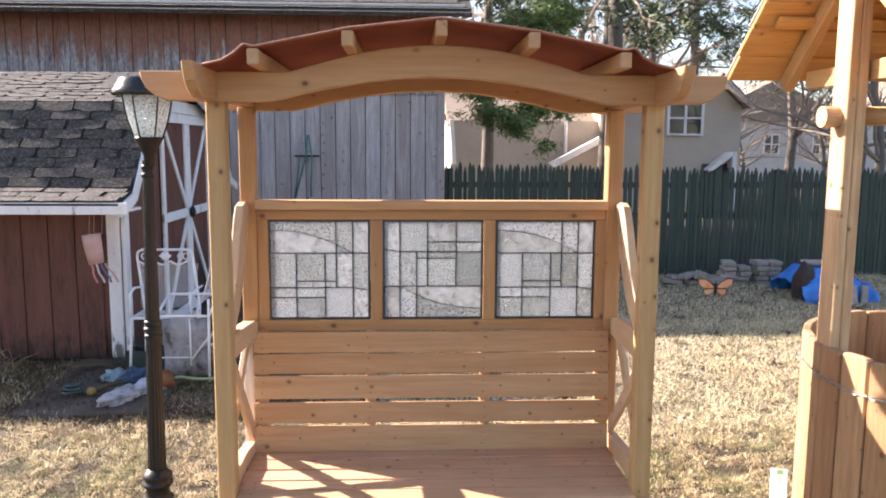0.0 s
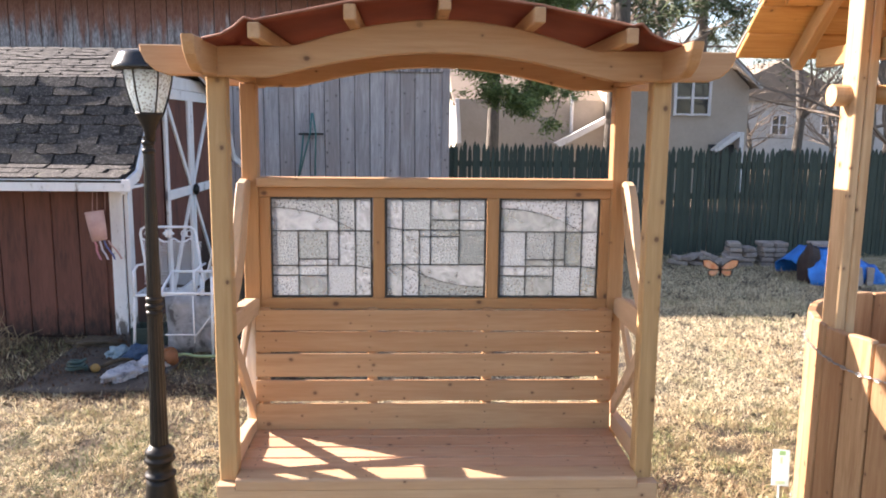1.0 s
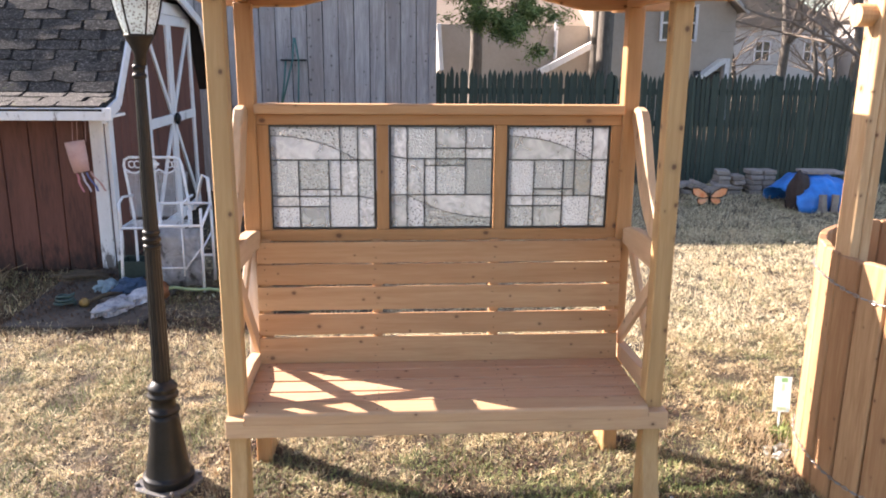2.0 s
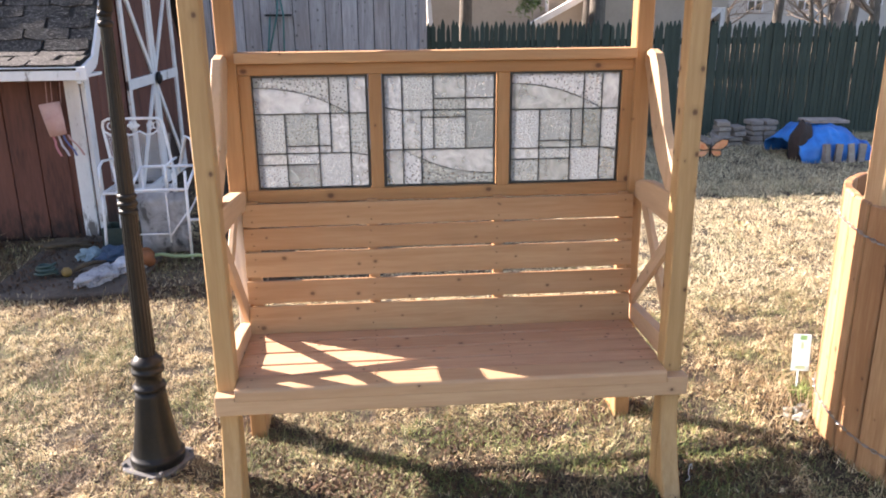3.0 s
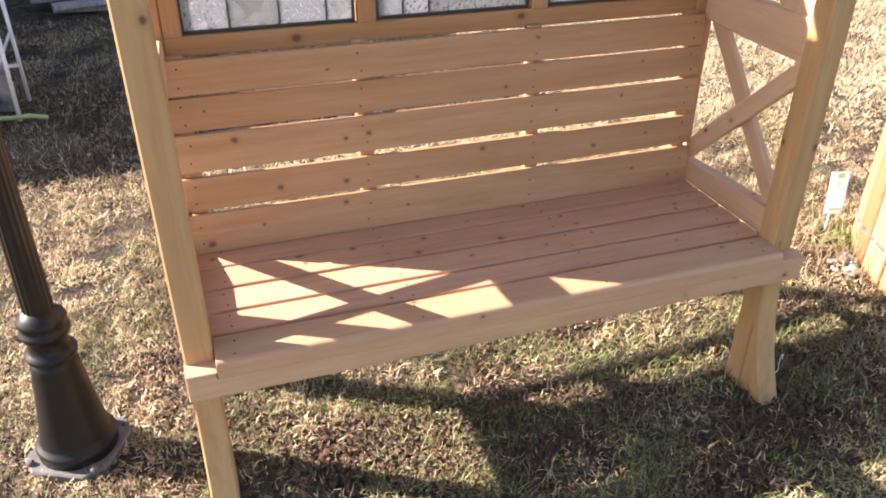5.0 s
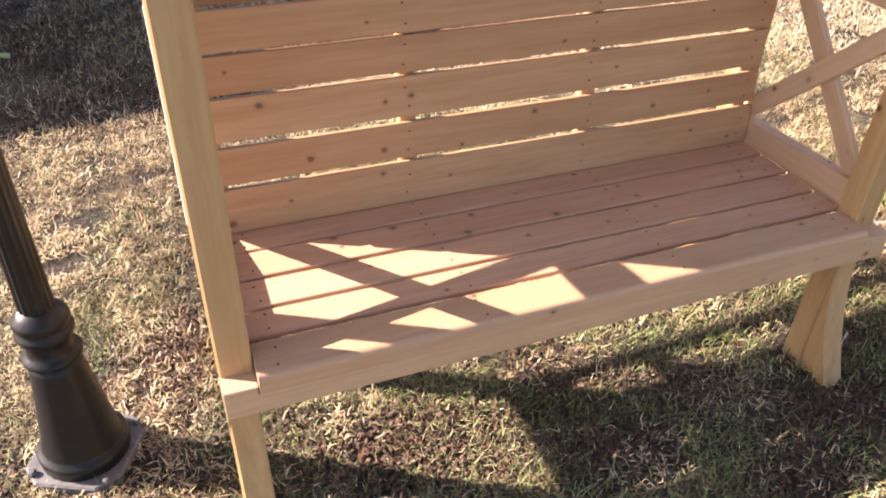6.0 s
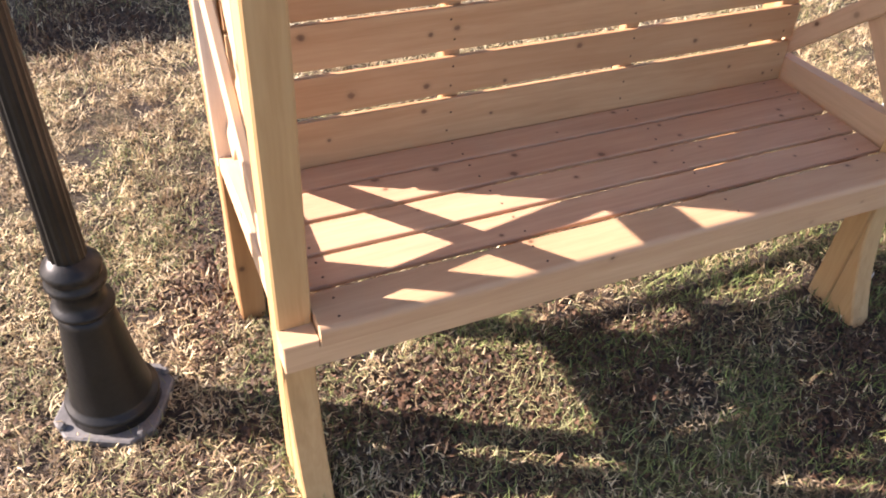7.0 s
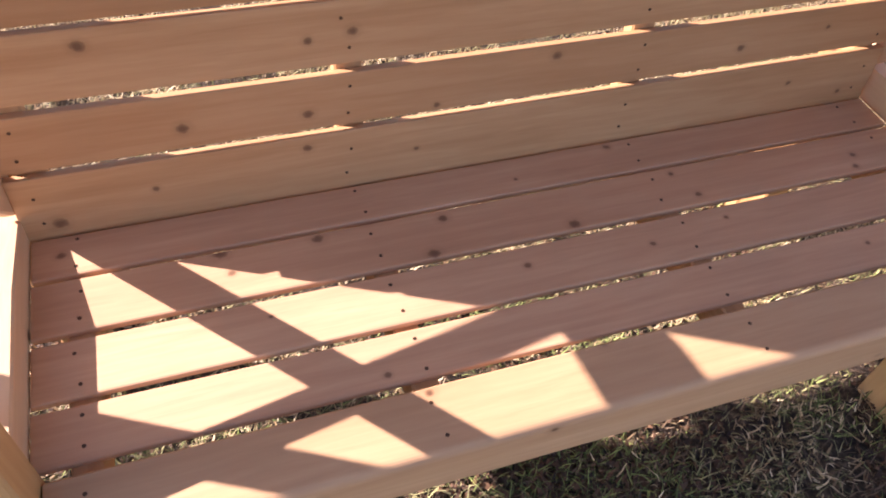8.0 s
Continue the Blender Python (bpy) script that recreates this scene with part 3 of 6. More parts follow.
    side = [(2.18, 1.912), (2.186, 1.890), (2.205, 1.858), (2.235, 1.832), (2.28, 1.814), (2.449, 1.8115), (2.449, 1.86), (2.4915, 1.86), (2.4915, 1.822), (3.062, 1.822),
            (3.062, 1.86), (3.104, 1.86), (3.104, 1.8115), (3.27, 1.814), (3.315, 1.832), (3.345, 1.858), (3.364, 1.890), (3.37, 1.912)]
    for s in (-1, 1):
        part("side_beam", cutout(side, 0.038, "yz", 0.004), cedar["y"], bench, (CX + s * POST, 0, 0))
    tops = []
    for k in range(5):
        x = (k - 2) * 0.282
        z = 1.908 + 0.090 * arch(x / 0.49) if abs(x) < 0.49 else 1.908
        tops.append((x, z + 0.048))
        part("purlin", board((0.036, 1.02, 0.048), 0.004), cedar["y"], bench, (CX + x, 2.765, z + 0.0245))

    # canvas stretched over the purlins, falling away at both sides
    ends = [(-0.715, 1.905), (-0.66, 1.918), (-0.62, 1.940), (-0.592, 1.965)]
    line = ends + [(-0.582, tops[0][1] + 0.008)] + [(x, z + 0.003) for x, z in tops] + [(0.582, tops[-1][1] + 0.008)] + [(-p, q) for p, q in ends[::-1]]
    sheet = Soup()
    rows = 10
    for j in range(rows + 1):
        y = 2.262 + (3.262 - 2.262) * j / rows
        for side_z in (0.0, 0.004):
            for i, (x, z) in enumerate(line):
                sag = -0.006 * math.sin(j / rows * math.pi * 3 + i)
                sheet.v.append((x, y + 0.004 * math.sin(i * 1.7), z + side_z + sag * (0 < j < rows) * 0.4))
    m = len(line)
    for j in range(rows):
        for i in range(m - 1):
            for q, flipf in ((0, True), (m, False)):
                f = (j * 2 * m + q + i, j * 2 * m + q + i + 1, (j + 1) * 2 * m + q + i + 1, (j + 1) * 2 * m + q + i)
                sheet.f.append(f[::-1] if flipf else f)
    for j in (0, rows):
        for i in range(m - 1):
            sheet.f.append((j * 2 * m + i, j * 2 * m + i + 1, j * 2 * m + m + i + 1, j * 2 * m + m + i))
    part("canopy", sheet.mesh("canopy", True), canopy_mat, bench, (CX, 0, 0), label="rust-red canvas canopy")
    # hem along the front edge
    hem = Soup()
    hem.tube([(x, 2.262 + 0.004 * math.sin(i * 1.7), z + 0.003) for i, (x, z) in enumerate(line)], 0.0045, 6)
    part("hem", hem.mesh("hem", True), mottled("hem_webbing", [(0.3, (0.22, 0.08, 0.05)), (0.7, (0.34, 0.15, 0.09))], 30.0, 0.8), bench, (CX, 0, 0), label="faded hem")
    return bench


garden_bench()


# ---- the lamp ----
def pebbled_glass():
    m, t, b = shader("pebbled_lamp_glass", 0.12, (0.9, 0.92, 0.9))
    b.inputs["Transmission Weight"].default_value = 0.7
    vo = node(t, "ShaderNodeTexVoronoi", Scale=105.0)
    t.links.new(spot(t), vo.inputs["Vector"])
    bump(t, b, vo.outputs["Distance"], 1.0, 0.008)
    tr = t.nodes.new("ShaderNodeBsdfTranslucent")
    tr.inputs[0].default_value = (0.84, 0.91, 0.95, 1)
    mix = t.nodes.new("ShaderNodeMixShader")
    t.links.new(ramp(t, vo.outputs["Distance"], [(0.22, (0.02, 0.02, 0.02)), (0.52, (0.75, 0.75, 0.75))]), mix.inputs[0])
    t.links.new(b.outputs[0], mix.inputs[1])
    t.links.new(tr.outputs[0], mix.inputs[2])
    t.links.new(mix.outputs[0], t.nodes["Material Output"].inputs[0])
    return m


def lamp_post():
    x, y, z0 = -0.962, 2.808, -0.036
    lamp = thing("lamp_post", "black cast metal garden lamp post with pebbled glass lantern", "lamp", (x, y, z0))
    at = (x, y, z0)
    plate = cutout([(-.110, -.068), (-.068, -.110), (.068, -.110), (.110, -.068), (.110, .068), (.068, .110), (-.068, .110), (-.110, .068)], 0.026, "xy", 0.004)
    part("base_plate", plate, base_metal, lamp, (x, y, z0 + 0.018), (0, 0, -25), "dusty grey base plate")
    for k in range(4):
        s = Soup()
        s.lathe([(0.010, 0), (0.010, 0.008), (0.006, 0.012)], 6)
        a = radians(20 + 90 * k)
        part("bolt", s.mesh("bolt"), base_metal, lamp, (x + 0.119 * math.cos(a), y + 0.119 * math.sin(a), z0 + 0.0305))
    s = Soup()
    s.lathe([(0.0965, 0.028), (0.0965, 0.050), (0.0985, 0.054), (0.0985, 0.061), (0.0955, 0.066), (0.0865, 0.070), (0.0840, 0.078), (0.0745, 0.14), (0.0640, 0.22), (0.0545, 0.30), (0.0515, 0.325)], 28)
    part("base", s.mesh("base", True), black_metal, lamp, at)
    s = Soup()
    s.lathe([(0.0515, 0.325), (0.0585, 0.328), (0.0600, 0.334), (0.0585, 0.340), (0.0500, 0.344), (0.0455, 0.356), (0.0450, 0.384), (0.0560, 0.390), (0.0580, 0.397), (0.0560, 0.405), (0.0490, 0.409), (0.0530, 0.420), (0.0560, 0.428), (0.0530, 0.437), (0.0440, 0.444), (0.0355, 0.458)], 28)
    part("collar", s.mesh("collar", True), black_metal, lamp, at)
    s = Soup()
    n = 16
    for i, (r, z) in enumerate([(0.0345, 0.452), (0.0275, 0.98), (0.0185, 1.65)]):
        for k in range(n * 2):
            a = math.pi * k / n
            rr = r * (1.0 if k % 2 else 0.93)
            s.v.append((rr * math.cos(a), rr * math.sin(a), z))
    for i in range(2):
        for k in range(n * 2):
            p, q = i * 2 * n + k, i * 2 * n + (k + 1) % (2 * n)
            s.f.append((p, q, q + 2 * n, p + 2 * n))
    part("fluted_shaft", s.mesh("fluted_shaft"), black_metal, lamp, at)
    for z, r in ((0.985, 0.0325), (1.012, 0.0345), (1.038, 0.0325), (1.595, 0.025), (1.625, 0.0235)):
        s = Soup()
        s.lathe([(r * 0.7, z - 0.011), (r * 0.93, z - 0.007), (r, z), (r * 0.93, z + 0.007), (r * 0.7, z + 0.011)], 18)
        part("ring", s.mesh("ring", True), black_metal, lamp, at)
    s = Soup()
    top = (x + 0.008, y, z0)
    cap_metal = mottled("glossy_black_cap", [(0.3, (0.012, 0.012, 0.012)), (0.7, (0.02, 0.02, 0.02))], 14.0, 0.2, 4.0, 0.05)
    s.lathe([(0.0195, 1.630), (0.0215, 1.668), (0.034, 1.698), (0.047, 1.722), (0.051, 1.730), (0.049, 1.736)], 20)
    part("lantern_cup", s.mesh("lantern_cup", True), black_metal, lamp, top)
    s = Soup()
    s.lathe([(0.047, 1.734), (0.055, 1.758), (0.066, 1.792), (0.0755, 1.832), (0.081, 1.864), (0.083, 1.887), (0.079, 1.887), (0.077, 1.864), (0.0715, 1.832), (0.062, 1.792), (0.051, 1.758), (0.043, 1.734)], 12, cap=False)
    part("lantern_glass", s.mesh("lantern_glass", True), LAMP_GLASS, lamp, top, label="clear pebbled glass")
    for k in range(6):
        a = 2 * math.pi * k / 6 + 0.21
        s = Soup()
        s.tube([(r * math.cos(a), r * math.sin(a), z) for r, z in ((0.049, 1.732), (0.0575, 1.758), (0.0685, 1.792), (0.0775, 1.832), (0.083, 1.864), (0.085, 1.886))], 0.0036, 6)
        part("lantern_rib", s.mesh("lantern_rib"), black_metal, lamp, top)
    s = Soup()
    s.lathe([(0.012, 1.736), (0.014, 1.830), (0.03, 1.875)], 10)
    part("bulb_holder", s.mesh("bulb_holder"), white_metal, lamp, top)
    s = Soup()
    s.lathe([(0.090, 1.884), (0.117, 1.882), (0.124, 1.886), (0.127, 1.893), (0.124, 1.902), (0.115, 1.915), (0.107, 1.930), (0.101, 1.942), (0.094, 1.950), (0.082, 1.952)], 24)
    part("cap", s.mesh("cap", True), cap_metal, lamp, top)
    s = Soup()
    s.lathe([(0.056, 1.952), (0.056, 1.956)], 6)
    part("solar_panel", s.mesh("solar_panel"), mottled("solar_cells", [(0.3, (0.015, 0.02, 0.035)), (0.7, (0.03, 0.035, 0.06))], 20.0, 0.15), lamp, top, label="dark solar panel")
    lamp.rotation_euler[1] = radians(0.6)      # it leans a little


LAMP_GLASS = pebbled_glass()
lamp_post()


# ---- the wishing well ----
def wishing_well():
    x0, y0, R, H = 2.262, 2.735, 0.634, 0.915
    xt = x0 + 0.022        # middle of the tub
    well = thing("wishing_well", "oiled pine wishing well with stave tub and gabled roof", "wishing well", (x0, y0, 0))
    n = 32
    w = 2 * math.pi * R / n
    for k in range(n):
        a = 2 * math.pi * (k + 0.35) / n
        h = H + 0.004 * math.sin(k * 2.3)
        out = [(-w / 2 + 0.003, -0.09), (w / 2 - 0.003, -0.09), (w / 2 - 0.003, h - 0.010), (w / 2 - 0.012, h - 0.002), (0, h), (-w / 2 + 0.012, h - 0.002), (-w / 2 + 0.003, h - 0.010)]
        part("stave", cutout(out, 0.034, "xz", 0.005), stave_wood, well, (xt + R * math.cos(a), y0 + R * math.sin(a), 0), (0, 0, math.degrees(a) + 90))
    s = Soup()
    s.lathe([(R - 0.03, 0.60), (R - 0.03, 0.61)], 24)
    part("inner_floor", s.mesh("inner_floor"), mottled("dark_potting_soil", [(0.3, (0.03, 0.022, 0.018)), (0.7, (0.07, 0.055, 0.045))], 20.0, 0.95), well, (xt, y0, 0), label="dark soil")
    for z in (0.045, 0.795):
        links = 108
        wire = Soup()
        wire.tube([((R + 0.024) * math.cos(t), (R + 0.024) * math.sin(t), 0.012 * math.sin(t * 5)) for t in [2 * math.pi * i / 60 for i in range(61)]], 0.0016, 5, False)
        chain = part("chain", wire.mesh("chain"), steel, well, (xt, y0, z), label="thin zinc chain")
        for k in range(links):
            a = 2 * math.pi * k / links
            if math.cos(a) > 0.35:
                continue
            sag = 0.012 * math.sin(a * 5)
            lk = Soup()
            ring = [(0.014 * math.cos(t), 0.0065 * math.sin(t), 0) for t in [2 * math.pi * i / 8 for i in range(9)]]
            lk.tube(ring, 0.0021, 5, False)
            part("link", lk.mesh("link"), steel, chain, (xt + (R + 0.024) * math.cos(a), y0 + (R + 0.024) * math.sin(a), z + sag), (90 if k % 2 else 0, 0, math.degrees(a) + 90))
    for s in (-1, 1):
        for dx in (-0.0195, 0.0195):
            part("post", board((0.037, 0.104, 2.40), 0.004), pine_post, well, (xt + s * 0.600 + dx, y0 + 0.03, 1.12))
    # gabled roof, its ridge along x
    yr, zr = y0 + 0.06, 2.444
    tilt = 41
    for s in (-1, 1):
        xm, half = (x0 + 0.02, 0.83) if s > 0 else (x0 + 0.10, 0.76)
        slope = part("roof_slope", board((2 * half - 0.16, 0.05, 0.022), 0.003), roof_pine, well, (xm, yr + s * 0.272, zr - 0.262), (-s * tilt, 0, 0))
        for k in range(5):
            d = 0.075 + k * 0.145
            yy, zz = yr + s * math.cos(radians(tilt)) * d, zr - math.sin(radians(tilt)) * d
            part("roof_board", board((2 * half - 0.01 * (k % 2), 0.1475, 0.020), 0.004), roof_pine, slope, (xm + rnd.uniform(-.012, .012), yy + s * 0.012, zz + 0.010), (-s * (tilt - 3), 0, 0))
            for j in range(8):
                part("roof_shake", board((0.183, 0.175, 0.010), 0.002), GREY_SHAKE, slope, (xm - half + 0.085 + j * 0.195 + (k % 2) * 0.03 + rnd.uniform(-.012, .012), yy + s * 0.030, zz + 0.027), (-s * (tilt - 5), 0, 0))
    for x in (x0 - 0.56, x0 + 0.56):
        for s in (-1, 1):
            part("rafter", board((0.045, 0.70, 0.072), 0.004), fresh["y"], well, (x, yr + s * 0.252, zr - 0.270), (-s * tilt, 0, 0))
        part("tie_beam", board((0.04, 0.80, 0.075), 0.004), fresh["y"], well, (x + 0.05, yr, 1.96))
    part("cross_beam", board((1.05, 0.04, 0.075), 0.004), fresh["x"], well, (x0, yr + 0.08, 2.00))
    s = Soup()
    s.tube([(-0.58, 0, 0), (0.58, 0, 0)], 0.036, 14)
    part("axle", s.mesh("axle", True), fresh["x"], well, (x0, yr, 1.795))
    s = Soup()
    for k in range(26):
        a = -0.30 + k * 0.023
        s.tube([(a, 0.038 * math.cos(t), 0.038 * math.sin(t)) for t in [2 * math.pi * i / 10 for i in range(11)]], 0.010, 5, False)
    part("rope", s.mesh("rope", True), mottled("tan_rope", [(0.3, (0.28, 0.2, 0.1)), (0.7, (0.45, 0.34, 0.19))], 60.0, 0.9), well, (x0, yr, 1.795), label="wound tan rope")
    s = Soup()
    s.tube([(-0.06, 0, 0), (0.02, 0, 0)], [0.040, 0.040], 16)
    part("axle_end", s.mesh("axle_end"), pine_post, well, (x0 - 0.617, yr - 0.02, 1.79))
    # set down beside the bench, a little smaller than drawn above
    well.location, well.scale = (2.160, 2.605, 0.076), (0.954, 0.954, 0.954)


GREY_SHAKE = wood("grey_shakes", (0.42, 0.41, 0.42), (0.22, 0.21, 0.22), "y", 0.9, False)
wishing_well()

# ---- ground ----
def lawn_soil():
    m, t, b = shader("lawn_soil", 0.95)
    v = spot(t, (1, 1, 1), False)
    fine = noise_tex(t, v, 60.0, 6.0, 0.7)
    mid = noise_tex(t, v, 9.0, 5.0, 0.6)
    big = noise_tex(t, v, 0.7, 3.0, 0.5)
    straw = ramp(t, maths(t, "ADD", maths(t, "MULTIPLY", fine, 0.6), maths(t, "MULTIPLY", mid, 0.4)),
                 [(0.38, (0.015, 0.010, 0.008)), (0.51, (0.058, 0.040, 0.027)), (0.66, (0.24, 0.175, 0.11))])
    green = ramp(t, fine, [(0.35, (0.07, 0.07, 0.025)), (0.65, (0.22, 0.21, 0.08))])
    t.links.new(blend(t, ramp(t, maths(t, "ADD", maths(t, "MULTIPLY", big, 0.6), maths(t, "MULTIPLY", mid, 0.4)), [(0.50, (0, 0, 0)), (0.66, (0.6, 0.6, 0.6))]), straw, green), b.inputs["Base Color"])
    bump(t, b, maths(t, "ADD", fine, mid), 0.9, 0.03)
    return m


soil = lawn_soil()
g = Soup()
xs = [-900, -200, -60, -25, -12] + [-8 + 0.25 * k for k in range(80)] + [14, 20, 40, 100, 300, 900]
ys = [-900, -200, -40, -12, -6] + [-3 + 0.25 * k for k in range(64)] + [14, 18, 26, 40, 80, 200, 900]
for y in ys:
    for x in xs:
        g.v.append((x, y, ground_z(x, y)))
nx = len(xs)
for j in range(len(ys) - 1):
    for i in range(nx - 1):
        g.f.append((j * nx + i, j * nx + i + 1, (j + 1) * nx + i + 1, (j + 1) * nx + i))
single("ground", g.mesh("ground", True), soil, "dormant straw-coloured lawn with bare soil", "ground", kind="structure")


# ---- the shed ----
SX, SY = -2.18, 5.90       # its near corner


def gambrel(d):
    """Outline of the shed's end wall: y from the front wall, z."""
    return [(0, 0.0), (0, 1.22), (0.46, 1.950), (1.36, 2.268), (2.58, 1.95), (3.0, 1.22), (3.0, 0.0)]


def shed():
    shed_ob = thing("garden_shed", "brown gambrel garden shed with mossy shingles and white trim", "shed", (SX, SY, 0))
    L = 4.2
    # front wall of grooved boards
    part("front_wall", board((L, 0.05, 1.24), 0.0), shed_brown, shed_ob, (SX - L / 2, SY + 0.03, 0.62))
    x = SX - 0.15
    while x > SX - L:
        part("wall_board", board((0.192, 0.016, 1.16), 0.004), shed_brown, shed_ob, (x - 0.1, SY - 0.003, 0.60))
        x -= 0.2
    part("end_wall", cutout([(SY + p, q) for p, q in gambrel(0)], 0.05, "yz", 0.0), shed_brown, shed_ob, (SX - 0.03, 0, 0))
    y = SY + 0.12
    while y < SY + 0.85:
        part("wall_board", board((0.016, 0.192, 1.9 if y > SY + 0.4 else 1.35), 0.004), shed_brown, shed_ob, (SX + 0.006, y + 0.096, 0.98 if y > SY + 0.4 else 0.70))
        y += 0.2
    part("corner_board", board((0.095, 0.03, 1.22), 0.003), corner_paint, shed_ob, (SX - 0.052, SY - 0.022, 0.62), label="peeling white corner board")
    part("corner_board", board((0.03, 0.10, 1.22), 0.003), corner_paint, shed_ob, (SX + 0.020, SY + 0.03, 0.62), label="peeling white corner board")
    part("fascia", board((L + 0.2, 0.03, 0.085), 0.003), white_paint, shed_ob, (SX - L / 2 + 0.1, SY - 0.405, 1.225), label="white fascia board")
    part("soffit", board((L + 0.15, 0.39, 0.02), 0.0), white_paint, shed_ob, (SX - L / 2 + 0.08, SY - 0.19, 1.20), label="white soffit")
    # roof decks and rows of shingle tabs
    segs = (((-0.42, 1.262), (-0.10, 1.345)), ((-0.10, 1.345), (0.436, 2.008)), ((0.436, 2.008), (1.36, 2.322)), ((1.36, 2.322), (2.58, 2.005)), ((2.58, 2.005), (3.10, 1.345)), ((3.10, 1.345), (3.42, 1.262)))
    over = 0.14
    for si, ((ya, za), (yb, zb)) in enumerate(segs):
        d = Vector((0, yb - ya, zb - za))
        tilt = math.degrees(math.atan2(d.z, d.y))
        deck = part("roof", board((L + over, d.length, 0.03), 0.0), dark_gap, shed_ob, (SX - L / 2 + over / 2, SY + (ya + yb) / 2, (za + zb) / 2 - 0.017), (tilt, 0, 0))
        if si > 2:
            continue
        rows = (3, 9, 17)[si]
        step = d.length / rows
        n = d.normalized()
        up = Vector((0, -n.z, n.y))
        tabs = []
        for w, h, thick in ((0.292, 1.10, 0.010), (0.286, 1.04, 0.014), (0.294, 1.0, 0.012), (0.280, 1.07, 0.012), (0.290, 1.02, 0.015)):
            low = [(w * (i / 7 - 0.5), -step * h / 2 + rnd.uniform(-0.004, 0.011) + (0.012 if i in (0, 7) else 0)) for i in range(8)]
            tabs.append(cutout(low + [(w / 2, step * h / 2), (-w / 2, step * h / 2)], thick + (0.006 if si == 2 else 0), "xy", 0.0015))
        for r in range(rows):
            c = Vector((0, ya, za)) + n * step * (r + 0.5)
            x = SX + over - 0.148 - (r % 2) * 0.152 - rnd.uniform(0, 0.03)
            if r % 2:
                part("shingle", board((0.146, step * 1.15, 0.009), 0.002), shingle_mat, deck, (SX + over - 0.073, SY + c.y + up.y * 0.008, c.z + up.z * 0.008), (tilt - 2.2, 0, 0))
            while x > SX - L + 1.35 + (0.5 if si < 2 else 0):
                lift = 0.008 + rnd.uniform(0, 0.007)
                part("shingle", rnd.choice(tabs), shingle_mat, deck, (x, SY + c.y + up.y * lift, c.z + up.z * lift), (tilt - 0.8 - rnd.uniform(0, 1.6), rnd.uniform(-1.2, 1.2), rnd.uniform(-.7, .7)))
                x -= 0.305
    # rake trim on the end wall
    for (ya, za), (yb, zb) in segs:
        d = Vector((0, yb - ya, zb - za))
        part("rake_board", board((0.028, d.length, 0.085), 0.003), white_paint, shed_ob, (SX + over + 0.004, SY + (ya + yb) / 2, (za + zb) / 2 - 0.062), (math.degrees(math.atan2(d.z, d.y)), 0, 0), label="white rake board")
    # double door with crossed braces in the end wall
    y0, y1, zt = SY + 0.98, SY + 2.52, 1.93
    mid = (y0 + y1) / 2
    xf = SX + 0.018
    door = part("door", board((0.03, y1 - y0, zt - 0.06), 0.0), shed_brown, shed_ob, (SX + 0.003, mid, (zt + 0.06) / 2), label="closed brown double door with white crossed braces")
    for yy in (y0, mid - 0.045, mid + 0.045, y1):
        part("door_stile", board((0.024, 0.075, zt - 0.05), 0.003), white_paint, door, (xf + 0.012, yy, (zt + 0.05) / 2))
    for zz, hh in ((zt, 0.09), (1.03, 0.085), (0.09, 0.09)):
        part("door_rail", board((0.026, y1 - y0 + 0.075, hh), 0.003), white_paint, door, (xf + 0.014, mid, zz))
    for (ya, za), (yb, zb) in (((y0, zt), (mid, 1.03)), ((y1, zt), (mid, 1.03)), ((y0, 0.1), (mid, 1.03)), ((y1, 0.1), (mid, 1.03))):
        d = Vector((0, yb - ya, zb - za))
        part("door_brace", board((0.020, 0.055, d.length), 0.003), white_paint, door, (xf + 0.010, (ya + yb) / 2, (za + zb) / 2), (-math.degrees(math.atan2(d.y, d.z)), 0, 0))
    s = Soup()
    s.lathe([(0.02, 0), (0.055, 0.01), (0.06, 0.03), (0.02, 0.05)], 10)
    part("door_latch", s.mesh("door_latch", True), black_metal, door, (xf + 0.03, mid, 1.03), (0, 90, 0), "black iron latch")
    part("header", board((0.03, y1 - y0 + 0.3, 0.11), 0.003), white_paint, shed_ob, (xf + 0.012, mid, zt + 0.105), label="white door header")


shed()


# ---- the barn ----
BX, BY = 0.42, 9.55


